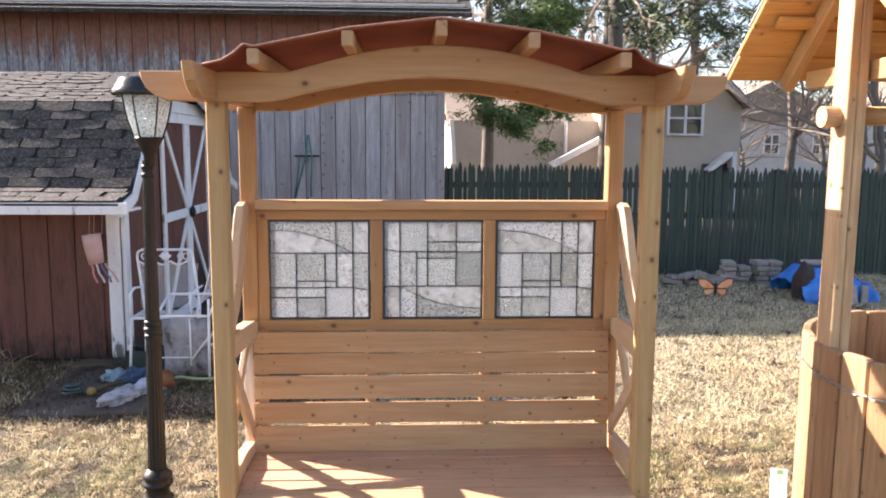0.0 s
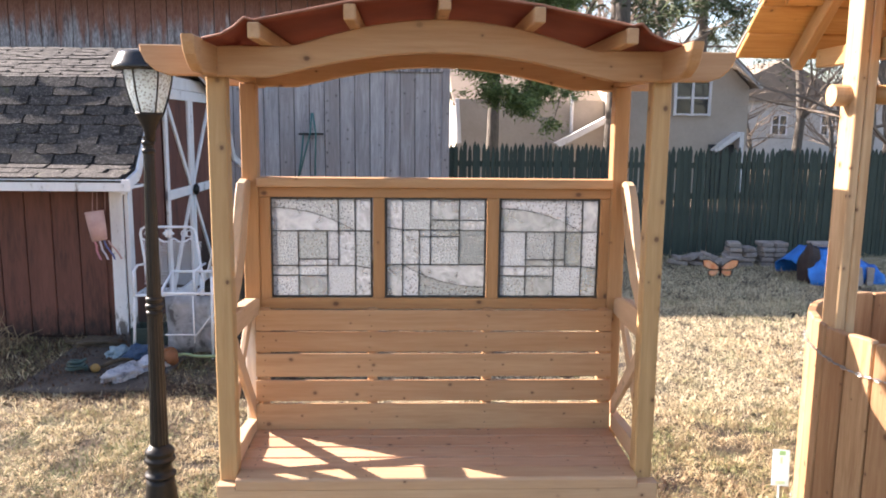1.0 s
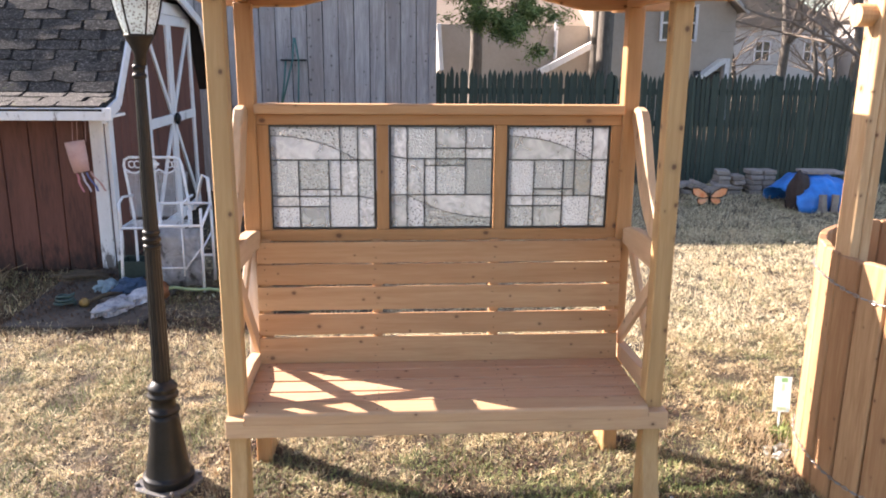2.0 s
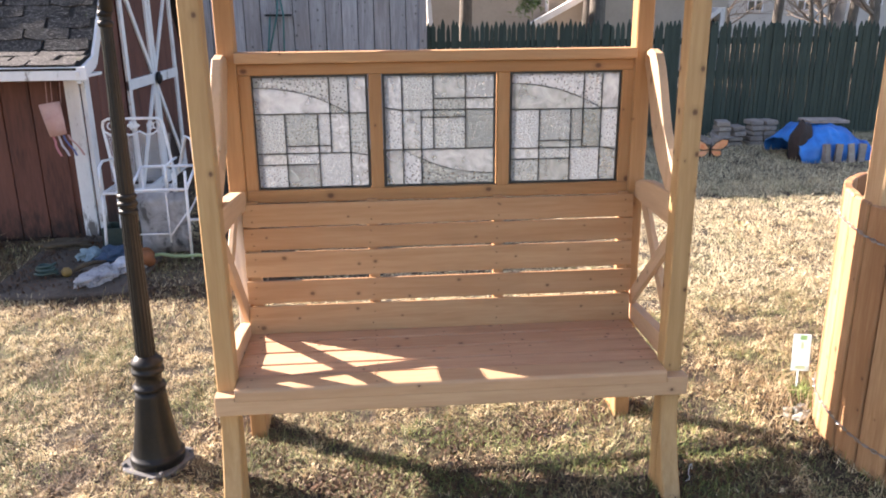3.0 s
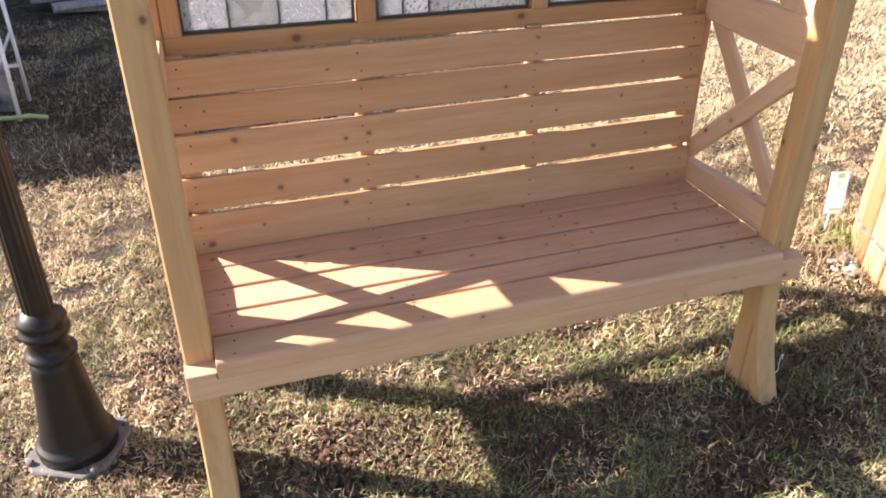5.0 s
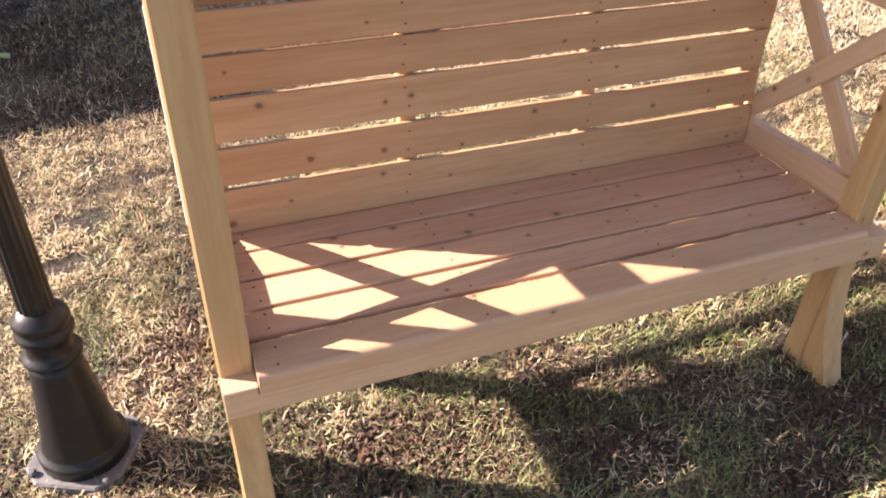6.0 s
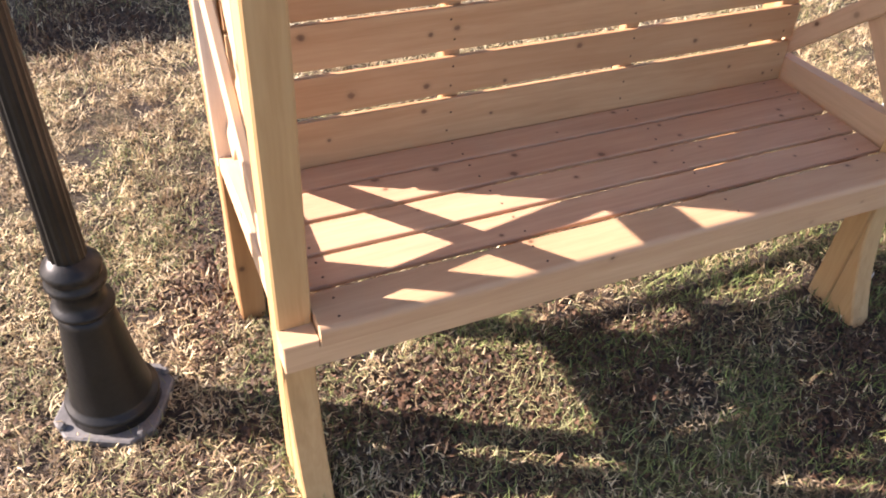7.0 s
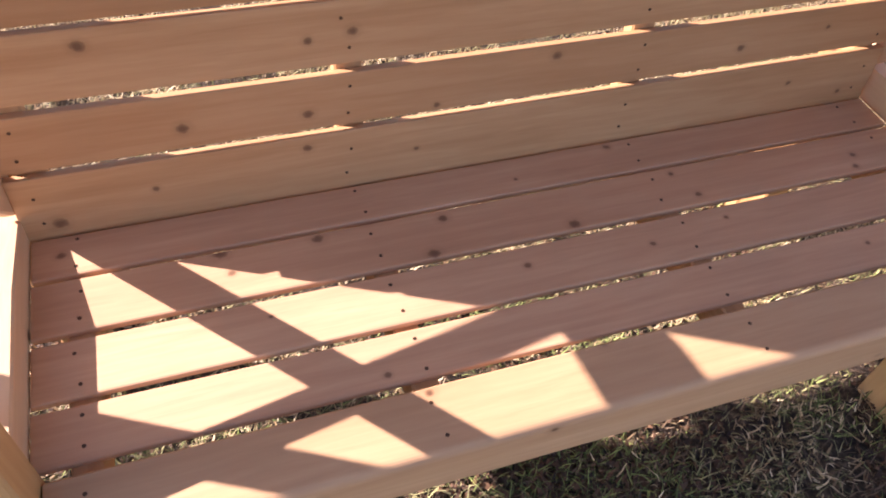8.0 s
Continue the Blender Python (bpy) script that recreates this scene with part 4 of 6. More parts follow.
def barn():
    barn_ob = thing("old_barn", "old barn of weathered grey and worn red boards", "barn", (BX, BY, 0))
    L, H = 12.0, 3.20
    part("wall_core", board((L, 0.08, H), 0.0), dark_gap, barn_ob, (BX - L / 2 - 0.02, BY + 0.06, H / 2))
    part("side_wall", board((0.08, 9.0, H), 0.0), barn_wood, barn_ob, (BX - 0.05, BY + 4.56, H / 2))
    grey = [board((0.176, 0.024, H), 0.004), board((0.176, 0.030, H), 0.005)]
    red = [board((0.176, 0.024, H), 0.004), board((0.176, 0.028, H), 0.004)]
    x = BX - 0.09
    while x > BX - 7.6:
        old = x > -2.9
        part("wall_board", rnd.choice(grey if old else red), barn_wood if old else barn_red, barn_ob, (x, BY + 0.004 - rnd.uniform(0, 0.006), H / 2), (0, rnd.uniform(-.15, .15), 0))
        x -= 0.184
    # a band of short upper boards, still partly red
    upper = board((0.176, 0.022, 0.92), 0.004)
    x = BX - 0.09
    while x > BX - 7.4:
        part("upper_board", upper, barn_red, barn_ob, (x, BY - 0.034, 2.78), (0, rnd.uniform(-.2, .2), 0))
        x -= 0.184
    part("corner_board", board((0.09, 0.05, H), 0.004), barn_wood, barn_ob, (BX + 0.012, BY - 0.02, H / 2))
    part("fascia", board((L + 0.3, 0.035, 0.13), 0.004), fascia_paint, barn_ob, (BX - L / 2 + 0.12, BY - 0.33, 3.27), label="grey-white fascia board")
    roof = part("roof", board((L + 0.4, 5.9, 0.05), 0.0), shingle_mat, barn_ob, (BX - L / 2 + 0.15, BY + 2.15, 4.585), (28, 0, 0))
    tabs = [board((0.30, 0.25, 0.010), 0.002), board((0.30, 0.24, 0.013), 0.002)]
    n = Vector((0, math.cos(radians(28)), math.sin(radians(28))))
    up = Vector((0, -n.z, n.y))
    for r in range(5):
        c = Vector((0, BY - 0.37, 3.25)) + n * (0.10 + 0.2 * r) + up * 0.034
        for k in range(24):
            part("shingle", rnd.choice(tabs), shingle_mat, roof, (BX + 0.2 - k * 0.307 - (r % 2) * 0.15, c.y, c.z), (26.5, 0, rnd.uniform(-.6, .6)))
    # the far slope
    part("roof", board((L + 0.4, 5.9, 0.05), 0.0), shingle_mat, barn_ob, (BX - L / 2 + 0.15, BY + 7.31, 4.585), (-28, 0, 0))
    gable = cutout([(BY + 0.1, H), (BY + 4.75, 5.75), (BY + 9.3, H)], 0.06, "yz", 0.0)
    part("gable_wall", gable, barn_wood, barn_ob, (BX - 0.05, 0, 0))


barn()


# ---- the fence ----
green_paint = mottled("dark_green_stain", [(0.3, (0.026, 0.044, 0.034)), (0.7, (0.056, 0.080, 0.063))], 4.0, 0.75, 5.0, 0.3, (5, 5, 0.8), vary=0.5)


def picket(w, h):
    return cutout([(-w / 2, 0), (w / 2, 0), (w / 2, h - 0.075), (w * 0.10, h), (-w * 0.10, h), (-w / 2, h - 0.075)], 0.020, "xz", 0.003)


def picket_fence():
    f = thing("picket_fence", "dark green stained stockade fence with pointed pickets", "fence", (3.5, 10.0, 0))
    kinds = [picket(0.052, 1.47), picket(0.053, 1.50), picket(0.048, 1.44), picket(0.055, 1.48)]
    x = BX + 0.10
    while x < 11.5:
        y = 9.95 + 0.008 * math.sin(x * 9)
        drop = 0.012 * max(0, x - 1)
        part("picket", rnd.choice(kinds), green_paint, f, (x, y - rnd.uniform(0, .006), -0.01 - drop + rnd.uniform(-.012, .012)), (0, rnd.uniform(-.5, .5), 0))
        x += 0.0570 + (rnd.uniform(0.003, 0.010) if rnd.random() < 0.28 else 0)
    for z in (0.30, 0.85, 1.25):
        part("fence_rail", board((11.2, 0.04, 0.075), 0.0), green_paint, f, (BX + 5.6, 9.985, z - 0.05))
    for k in range(6):
        part("fence_post", board((0.09, 0.09, 1.42), 0.004), green_paint, f, (BX + 0.15 + k * 2.2, 10.05, 0.70))


picket_fence()


# ---- houses beyond the fence ----
stucco = mottled("tan_stucco", [(0.3, (0.43, 0.365, 0.30)), (0.7, (0.53, 0.46, 0.39))], 1.5, 0.9, 6.0, 0.2)
pale_stucco = mottled("pale_siding", [(0.3, (0.50, 0.47, 0.44)), (0.7, (0.58, 0.55, 0.52))], 1.5, 0.9, 4.0, 0.1)
roof_tan = mottled("tan_shingle_roof", [(0.3, (0.22, 0.17, 0.13)), (0.7, (0.30, 0.24, 0.19))], 5.0, 0.9, 6.0, 0.3, (1, 4, 4))
window_glass, _, wg = shader("window_glass", 0.06, (0.04, 0.045, 0.05))


def sash(parent, x, y, z, w, h, columns=2, frame_mat=None):
    fr = frame_mat or white_paint
    win = part("window", board((w, 0.04, h), 0.0), window_glass, parent, (x, y - 0.03, z))
    for dx in [-w / 2, w / 2] + [w * (i / columns - 0.5) for i in range(1, columns)]:
        part("window_frame", board((0.07, 0.07, h + 0.07), 0.005), fr, win, (x + dx, y - 0.055, z))
    for dz in (-h / 2, 0, h / 2):
        part("window_frame", board((w - 0.02, 0.06, 0.05), 0.005), fr, win, (x, y - 0.055, z + dz))


def tan_house():
    h = thing("tan_house", "tan stucco house with white window frames and gutter", "house", (7.3, 20, 0))
    prof = [(5.45, 0), (8.72, 0), (8.72, 2.78), (8.12, 3.34), (5.45, 3.34)]
    part("wall", cutout(prof, 6.0, "xz", 0.0), stucco, h, (0, 23.0, 0))
    sash(h, 7.22, 20.0, 2.48, 0.90, 0.84)
    d = Vector((8.80 - 8.0, 0, 2.76 - 3.51))
    part("roof", board((d.length + 0.1, 6.8, 0.12), 0.01), roof_tan, h, (8.43, 23.0, 3.18), (0, math.degrees(math.atan2(-d.z, d.x)), 0))
    s = Soup()
    s.tube([(8.86, 19.6, 2.72), (8.02, 19.6, 3.51)], 0.045, 8)
    part("gutter", s.mesh("gutter"), fascia_paint, h, label="grey gutter")
    porch = part("porch_roof", cutout([(7.75, 1.16), (8.35, 1.62), (8.52, 1.62), (8.52, 0.1), (8.40, 0.1), (8.40, 1.50), (7.85, 1.10)], 0.4, "xz", 0.01), white_paint, h, (0, 19.85, 0), label="white porch trim")
    part("porch_opening", board((0.75, 0.05, 1.3), 0.0), window_glass, porch, (8.10, 19.98, 0.65))


def low_house():
    h = thing("low_house", "low tan house with vent pipe and white trim", "house", (3.3, 22, 0))
    part("wall", board((4.6, 5.0, 2.46), 0.0), stucco, h, (3.55, 24.5, 1.23))
    part("roof", board((4.8, 2.7, 0.10), 0.01), roof_tan, h, (3.55, 23.3, 2.86), (24, 0, 0))
    s = Soup()
    s.tube([(4.5, 21.9, 1.55), (4.5, 21.9, 2.62)], 0.05, 8)
    part("vent_pipe", s.mesh("vent_pipe"), white_paint, h, label="white pipe")
    part("gable_trim", cutout([(4.05, 1.16), (5.6, 1.98), (5.6, 2.16), (3.92, 1.28)], 0.3, "xz", 0.01), white_paint, h, (0, 21.3, 0), label="white rake trim")
    part("gable_wall", cutout([(4.25, 0.2), (5.6, 0.2), (5.6, 1.96), (4.25, 1.24)], 0.2, "xz", 0.0), stucco, h, (0, 21.5, 0))
    part("corner_trim", board((0.12, 0.1, 1.25), 0.01), white_paint, h, (1.30, 21.96, 1.85), (0, -4, 0), label="white corner trim")


def far_house(x, y, w, hgt, roof_h):
    h = thing("far_house", "pale house far behind bare trees", "house", (x, y, 0), "houses beyond the trees")
    part("wall", board((w, 6, hgt), 0.0), pale_stucco, h, (x, y, hgt / 2))
    part("roof", cutout([(x - w / 2 - 0.3, hgt), (x + w / 2 + 0.3, hgt), (x, hgt + roof_h)], 6.4, "xz", 0.0), roof_tan, h, (0, y, 0))
    for k in range(3):
        sash(h, x - w / 3 + k * w / 3, y - 3.0, hgt * 0.62, 0.8, 1.0)


tan_house()
low_house()
far_house(19.5, 44, 8, 3.2, 2.2)
far_house(29, 44, 9, 3.6, 2.4)

# ---- trees ----
bark = mottled("grey_brown_bark", [(0.3, (0.09, 0.075, 0.062)), (0.7, (0.22, 0.19, 0.16))], 8.0, 0.95, 6.0, 0.8, (3, 3, 0.7), distance=0.03)
twig_mat = mottled("dry_twigs", [(0.3, (0.15, 0.115, 0.09)), (0.7, (0.32, 0.26, 0.21))], 6.0, 0.95)


def leafage(name, c0, c1):
    m, t, b = shader(name, 0.75)
    ge = t.nodes.new("ShaderNodeNewGeometry")
    t.links.new(ramp(t, ge.outputs["Random Per Island"], [(0.0, c0), (1.0, c1)]), b.inputs["Base Color"])
    return m


needle_mat = leafage("evergreen_needles", (0.028, 0.048, 0.020), (0.115, 0.145, 0.058))
fresh_needles = leafage("fresh_needles", (0.07, 0.12, 0.03), (0.27, 0.34, 0.11))


def limb(soup, p, d, length, r, depth, rng, tips, droop=0.0):
    pts, rad = [p.copy()], [r]
    seg = 5
    for i in range(seg):
        d = (d + Vector((rng.uniform(-.28, .28), rng.uniform(-.28, .28), rng.uniform(-.2, .24) - droop))).normalized()
        p = p + d * length / seg
        pts.append(p.copy())
        rad.append(r * (1 - 0.72 * (i + 1) / seg))
    soup.tube(pts, rad, 5 if r > 0.03 else 3, False)
    tips.append((p, d))
    if depth:
        for k in range(rng.randint(3, 5)):
            i = rng.randint(1, seg)
            ax = Vector((rng.uniform(-1, 1), rng.uniform(-1, 1), rng.uniform(-.3, .8))).normalized()
            limb(soup, pts[i], (d * 0.6 + ax * 0.9).normalized(), length * rng.uniform(0.4, 0.68), rad[i] * 0.6, depth - 1, rng, tips, droop)


def bare_tree(x, y, height, r, seed, depth=4, label="leafless tree with many fine grey-brown twigs"):
    rng = random.Random(seed)
    tree = thing("bare_tree", label, "tree", (x, y, 0), "bare trees")
    trunk = Soup()
    pts = [Vector((0.1 * math.sin(k), 0.1 * math.cos(k * 1.3), height * 0.55 * k / 5)) for k in range(6)]
    trunk.tube(pts, [r * (1.25 - 0.12 * k) for k in range(6)], 9, False)
    crown, tips = Soup(), []
    for k in range(9):
        p = pts[2 + k % 4]
        a = rng.uniform(0, 6.28)
        limb(crown, p, Vector((math.cos(a), math.sin(a), rng.uniform(0.35, 1.3))).normalized(), height * rng.uniform(0.28, 0.5), r * 0.45, depth - 1, rng, tips)
    part("trunk", trunk.mesh("trunk", True), bark, tree, (x, y, 0))
    part("crown", crown.mesh("crown"), twig_mat, tree, (x, y, 0), kind="stuff")
    return tree


def sprays(soup, p, d, size, rng, n=26):
    """Needle sprays round a twig."""
    for k in range(n):
        q = p + d * rng.uniform(-0.5, 0.5) * size + Vector((rng.gauss(0, .22), rng.gauss(0, .22), rng.gauss(0, .16))) * size
        e = Vector((rng.uniform(-1, 1), rng.uniform(-1, 1), rng.uniform(-.9, .4))).normalized() * size * rng.uniform(0.22, 0.5)
        w = e.cross(Vector((rng.uniform(-1, 1), rng.uniform(-1, 1), rng.uniform(-1, 1)))).normalized() * size * 0.045
        soup.v += [tuple(q - w), tuple(q + w), tuple(q + e)]
        b = len(soup.v)
        soup.f.append((b - 3, b - 2, b - 1))


def evergreen(x, y, height, r, seed, low, spread, mat=None, density=1.0, label="tall evergreen with drooping needled branches"):
    rng = random.Random(seed)
    tree = thing("evergreen_tree", label, "tree", (x, y, 0), "evergreens")
    trunk = Soup()
    trunk.tube([(0.05 * math.sin(k), 0.05 * math.cos(k), height * k / 7) for k in range(8)], [r * (1.1 - 0.14 * k) for k in range(8)], 10, False)
    part("trunk", trunk.mesh("trunk", True), bark, tree, (x, y, 0))
    boughs, leaves = Soup(), Soup()
    n = int(46 * density)
    for k in range(n):
        z = low + (height - low) * (k / n) ** 0.9
        a = k * 2.399 + rng.uniform(-.3, .3)
        ln = spread * (1 - 0.75 * (z - low) / (height - low)) * rng.uniform(0.7, 1.1)
        p, d = Vector((0, 0, z)), Vector((math.cos(a), math.sin(a), rng.uniform(-0.1, 0.25)))
        pts = [p]
        for i in range(6):
            d = (d + Vector((rng.uniform(-.12, .12), rng.uniform(-.12, .12), -0.09))).normalized()
            p = p + d * ln / 6
            pts.append(p)
            if i > 1:
                for j in range(3):
                    o = Vector((rng.uniform(-1, 1), rng.uniform(-1, 1), rng.uniform(-.8, .2))) * ln * 0.15
                    boughs.tube([p, p + o], [0.012, 0.004], 3, False)
                    sprays(leaves, p + o, o.normalized(), 0.55, rng, 34)
        boughs.tube(pts, [0.05 * (1 - 0.13 * i) for i in range(7)], 4, False)
    part("bough", boughs.mesh("bough"), twig_mat, tree, (x, y, 0), kind="stuff")
    part("needles", leaves.mesh("needles"), mat or needle_mat, tree, (x, y, 0), kind="stuff")


def hanging_bough():
    """One low bough of an evergreen that reaches in front of the far roofs."""
    rng = random.Random(5)
    x = 4.4
    tree = thing("evergreen_tree", "old evergreen whose low green bough hangs before the roofs", "tree", (x, 16.5, 0), "evergreens")
    trunk = Soup()
    trunk.tube([(0, 0, 0), (0.02, 0, 3), (0.0, 0.1, 7), (0, 0, 11)], [0.17, 0.16, 0.15, 0.1], 10, False)
    part("trunk", trunk.mesh("trunk", True), bark, tree, (x, 16.5, 0))
    bough, leaves = Soup(), Soup()
    for start, bend, n in (((4.4, 16.5, 5.4), (1.55, 14.0, 2.35), 120), ((4.4, 16.5, 5.8), (2.0, 14.0, 2.15), 150), ((4.4, 16.5, 6.2), (1.30, 14.3, 2.75), 100), ((4.4, 16.5, 5.0), (2.55, 14.0, 1.72), 26),
                           ((4.4, 16.5, 5.6), (2.30, 14.2, 2.45), 130), ((4.4, 16.5, 5.9), (2.0, 14.4, 2.9), 50)):
        a, b = Vector(start), Vector(bend)
        pts = [a.lerp(b, k / 8) + Vector((0, 0, 0.7 * math.sin(math.pi * k / 8))) for k in range(9)]
        bough.tube(pts, [0.04 * (1 - 0.1 * k) for k in range(9)], 4, False)
        for k in range(n):
            p = pts[min(8, 5 + int(4 * rng.random()))] + Vector((rng.gauss(0, .15), rng.gauss(0, .2), rng.gauss(-0.05, .09)))
            sprays(leaves, p, Vector((rng.uniform(-1, 1), 0, -.4)), 0.31, rng, 34)
    part("bough", bough.mesh("bough"), twig_mat, tree, (0, 0, 0), kind="stuff")
    part("needles", leaves.mesh("needles"), fresh_needles, tree, (0, 0, 0), kind="stuff")


hanging_bough()
evergreen(4.4, 17.2, 12.0, 0.15, 11, 4.5, 3.8, needle_mat, 1.0)
evergreen(2.1, 20.5, 12.0, 0.17, 15, 4.9, 3.2, needle_mat, 1.05)
evergreen(10.3, 28.0, 15.0, 0.2, 14, 4.6, 4.0, needle_mat, 1.2)
bare_tree(8.7, 27.5, 12.0, 0.17, 29, 5)
bare_tree(5.9, 26.0, 10.0, 0.16, 21)
bare_tree(9.6, 15.5, 6.5, 0.10, 30)
bare_tree(10.4, 17.5, 8.0, 0.10, 22)
bare_tree(12.0, 24.0, 9.0, 0.13, 23)
bare_tree(15.0, 22.0, 8.0, 0.20, 24)
for k in range(7):
    bare_tree(9.6 + 1.25 * k, 24.5 + 1.6 * (k % 3), 4.6 + 0.5 * (k % 2), 0.07, 40 + k, 4, "twiggy leafless shrub behind the fence")
bare_tree(19.5, 26.0, 10.0, 0.24, 25)
bare_tree(2.2, 30.0, 9.0, 0.24, 26)
bare_tree(7.6, 31.0, 10.0, 0.25, 27)
bare_tree(24.0, 30.0, 10.0, 0.26, 28)


# ---- yard things ----
def concrete_slab():
    out = [(-2.44, 4.58), (-2.10, 4.55), (-1.62, 4.60), (-1.58, 5.10), (-1.60, 5.86), (-2.50, 5.86), (-2.46, 5.30)]
    single("concrete_slab", cutout(out, 0.05, "xy", 0.01), concrete, "damp grey concrete slab beside the shed", "slab", (0, 0, 0.005), kind="structure")


def patio_chair():
    c = thing("patio_chair", "white metal patio chair with fanned mesh back", "chair", (-1.78, 5.72, 0.03))

    def tube(name, pts, r, label="", parent=None):
        w = Soup()
        w.tube(pts, r, 7)
        return part(name, w.mesh(name, True), white_metal, parent or c, (0, 0, 0), label=label)
    tube("back_frame", [(-1.93, 5.60, 0.03), (-1.945, 5.66, 0.25), (-1.965, 5.72, 0.48), (-2.025, 5.775, 0.84), (-2.02, 5.78, 0.875), (-1.99, 5.782, 0.893), (-1.66, 5.782, 0.893), (-1.625, 5.78, 0.877), (-1.61, 5.775, 0.84), (-1.555, 5.72, 0.48), (-1.55, 5.66, 0.25), (-1.55, 5.60, 0.03)], 0.0105)
    tube("back_bar", [(-2.012 + 0.0395 * k, 5.77, 0.79 + 0.016 * math.cos(k * 2.1)) for k in range(11)], 0.0075)
    w = Soup()
    for k in range(29):
        z = 0.47 + 0.0112 * k
        f = (z - 0.45) / 0.35
        w.box((-1.79 + 0.0 * f, 5.71 + 0.058 * f, z), (0.39 + 0.05 * f, 0.0012, 0.0022))
    for k in range(36):
        f = k / 35 - 0.5
        w.tube([(-1.79 + 0.39 * f, 5.71, 0.46), (-1.79 + 0.44 * f, 5.769, 0.79)], 0.0011, 3, False)
    part("back_mesh", w.mesh("back_mesh"), white_metal, c, (0, 0, 0), label="fine white wire mesh")
    for k, dx in enumerate((-0.155, -0.115, 0.115, 0.155)):
        w = Soup()
        w.tube([(0.022 * math.cos(t), 0, 0.024 * math.sin(t)) for t in [2 * math.pi * i / 12 for i in range(13)]], 0.005, 5, False)
        part("scroll", w.mesh("scroll"), white_metal, c, (-1.815 + dx, 5.777, 0.843))
    w = Soup()
    for k in range(6):
        t = math.pi * k / 3
        w.tube([(0, 0, 0), (0.03 * math.cos(t), -0.004, 0.022 * math.sin(t)), (0.045 * math.cos(t), 0, 0.034 * math.sin(t))], [0.008, 0.016, 0.004], 6)
    part("medallion", w.mesh("medallion", True), white_metal, c, (-1.815, 5.775, 0.845), label="white leaf medallion")
    w = Soup()
    for k in range(16):
        w.box((-1.755, 5.44 + 0.018 * k, 0.44), (0.42, 0.0014, 0.0022))
    for k in range(22):
        w.box((-1.955 + 0.019 * k, 5.575, 0.441), (0.0014, 0.28, 0.0022))
    seat = part("seat", w.mesh("seat"), white_metal, c, (0, 0, 0), label="wire mesh seat")
    tube("seat_frame", [(-1.965, 5.72, 0.44), (-1.97, 5.43, 0.44), (-1.54, 5.43, 0.44), (-1.555, 5.72, 0.44)], 0.010, parent=seat)
    for x in (-1.97, -1.54):
        tube("leg", [(x, 5.44, 0.44), (x * 1.005, 5.40, 0.03)], 0.0105)
        tube("armrest", [(x, 5.74, 0.62), (x - 0.02 * (1 if x < -1.7 else -1), 5.58, 0.635), (x, 5.43, 0.61), (x, 5.43, 0.44)], 0.0095)


def wire_cart():
    c = thing("wire_cart", "white tubular folding cart with clear plastic cover", "cart", (-1.56, 5.36, 0.03))
    x0, x1, y0, y1 = -1.72, -1.36, 5.22, 5.52
    def tube(name, pts, r=0.010):
        s = Soup()
        s.tube(pts, r, 7)
        part(name, s.mesh(name, True), white_metal, c, (0, 0, 0))
    for x in (x0, x1):
        tube("leg", [(x - 0.01, y0, 0.03), (x, y0, 0.62)])
        tube("leg", [(x, y1, 0.03), (x, y1, 0.60)])
        tube("side_bar", [(x, y0, 0.50), (x, y1, 0.60)])
    for z, y in ((0.50, y0), (0.60, y1), (0.22, y1)):
        tube("cross_bar", [(x0, y, z), (x1, y, z)])
    tube("brace", [(x0 + 0.02, y0 + 0.02, 0.20), (x1 - 0.12, y0 + 0.02, 0.20)], 0.006)
    tube("brace", [(x1 - 0.14, y0 + 0.02, 0.14), (x1 - 0.14, y0 + 0.02, 0.48)], 0.006)
    tube("brace", [(x1 - 0.14, y0 + 0.02, 0.18), (x1, y0 + 0.02, 0.36)], 0.006)
    tube("brace", [(x0 + 0.2, y1, 0.12), (x1, y1, 0.40)], 0.007)
    tube("brace", [(x0 + 0.21, y1, 0.10), (x0 + 0.20, y1, 0.55)], 0.007)
    tube("handle", [(x1 - 0.12, y1 + 0.02, 0.55), (x1 - 0.05, y1 + 0.02, 0.80), (x1 - 0.01, y1, 0.78), (x1, y1, 0.56)], 0.012)
    m, t, b = shader("cloudy_plastic", 0.3, (0.46, 0.47, 0.50))
    b.inputs["Transmission Weight"].default_value = 0.35
    smear = noise_tex(t, spot(t), 9.0, 5.0, 0.65, 0.8)
    t.links.new(ramp(t, smear, [(0.36, (0.10, 0.10, 0.11)), (0.46, (0.36, 0.37, 0.40)), (0.66, (0.56, 0.57, 0.62))]), b.inputs["Base Color"])
    bump(t, b, smear, 0.6, 0.02)
    s = Soup()
    for k in range(6):
        for j in range(6):
            s.v.append((x0 + 0.02 + (x1 - x0 - 0.04) * k / 5, y0 + 0.06 + 0.016 * math.sin(k * 2 + j), 0.06 + 0.41 * j / 5))
    for k in range(5):
        for j in range(5):
            a = k * 6 + j
            s.f.append((a, a + 6, a + 7, a + 1))
    ob = part("cover", s.mesh("cover", True), m, c, (0, 0, 0), label="cloudy plastic cover")
    so = ob.modifiers.new("thick", "SOLIDIFY")
    so.thickness = 0.004


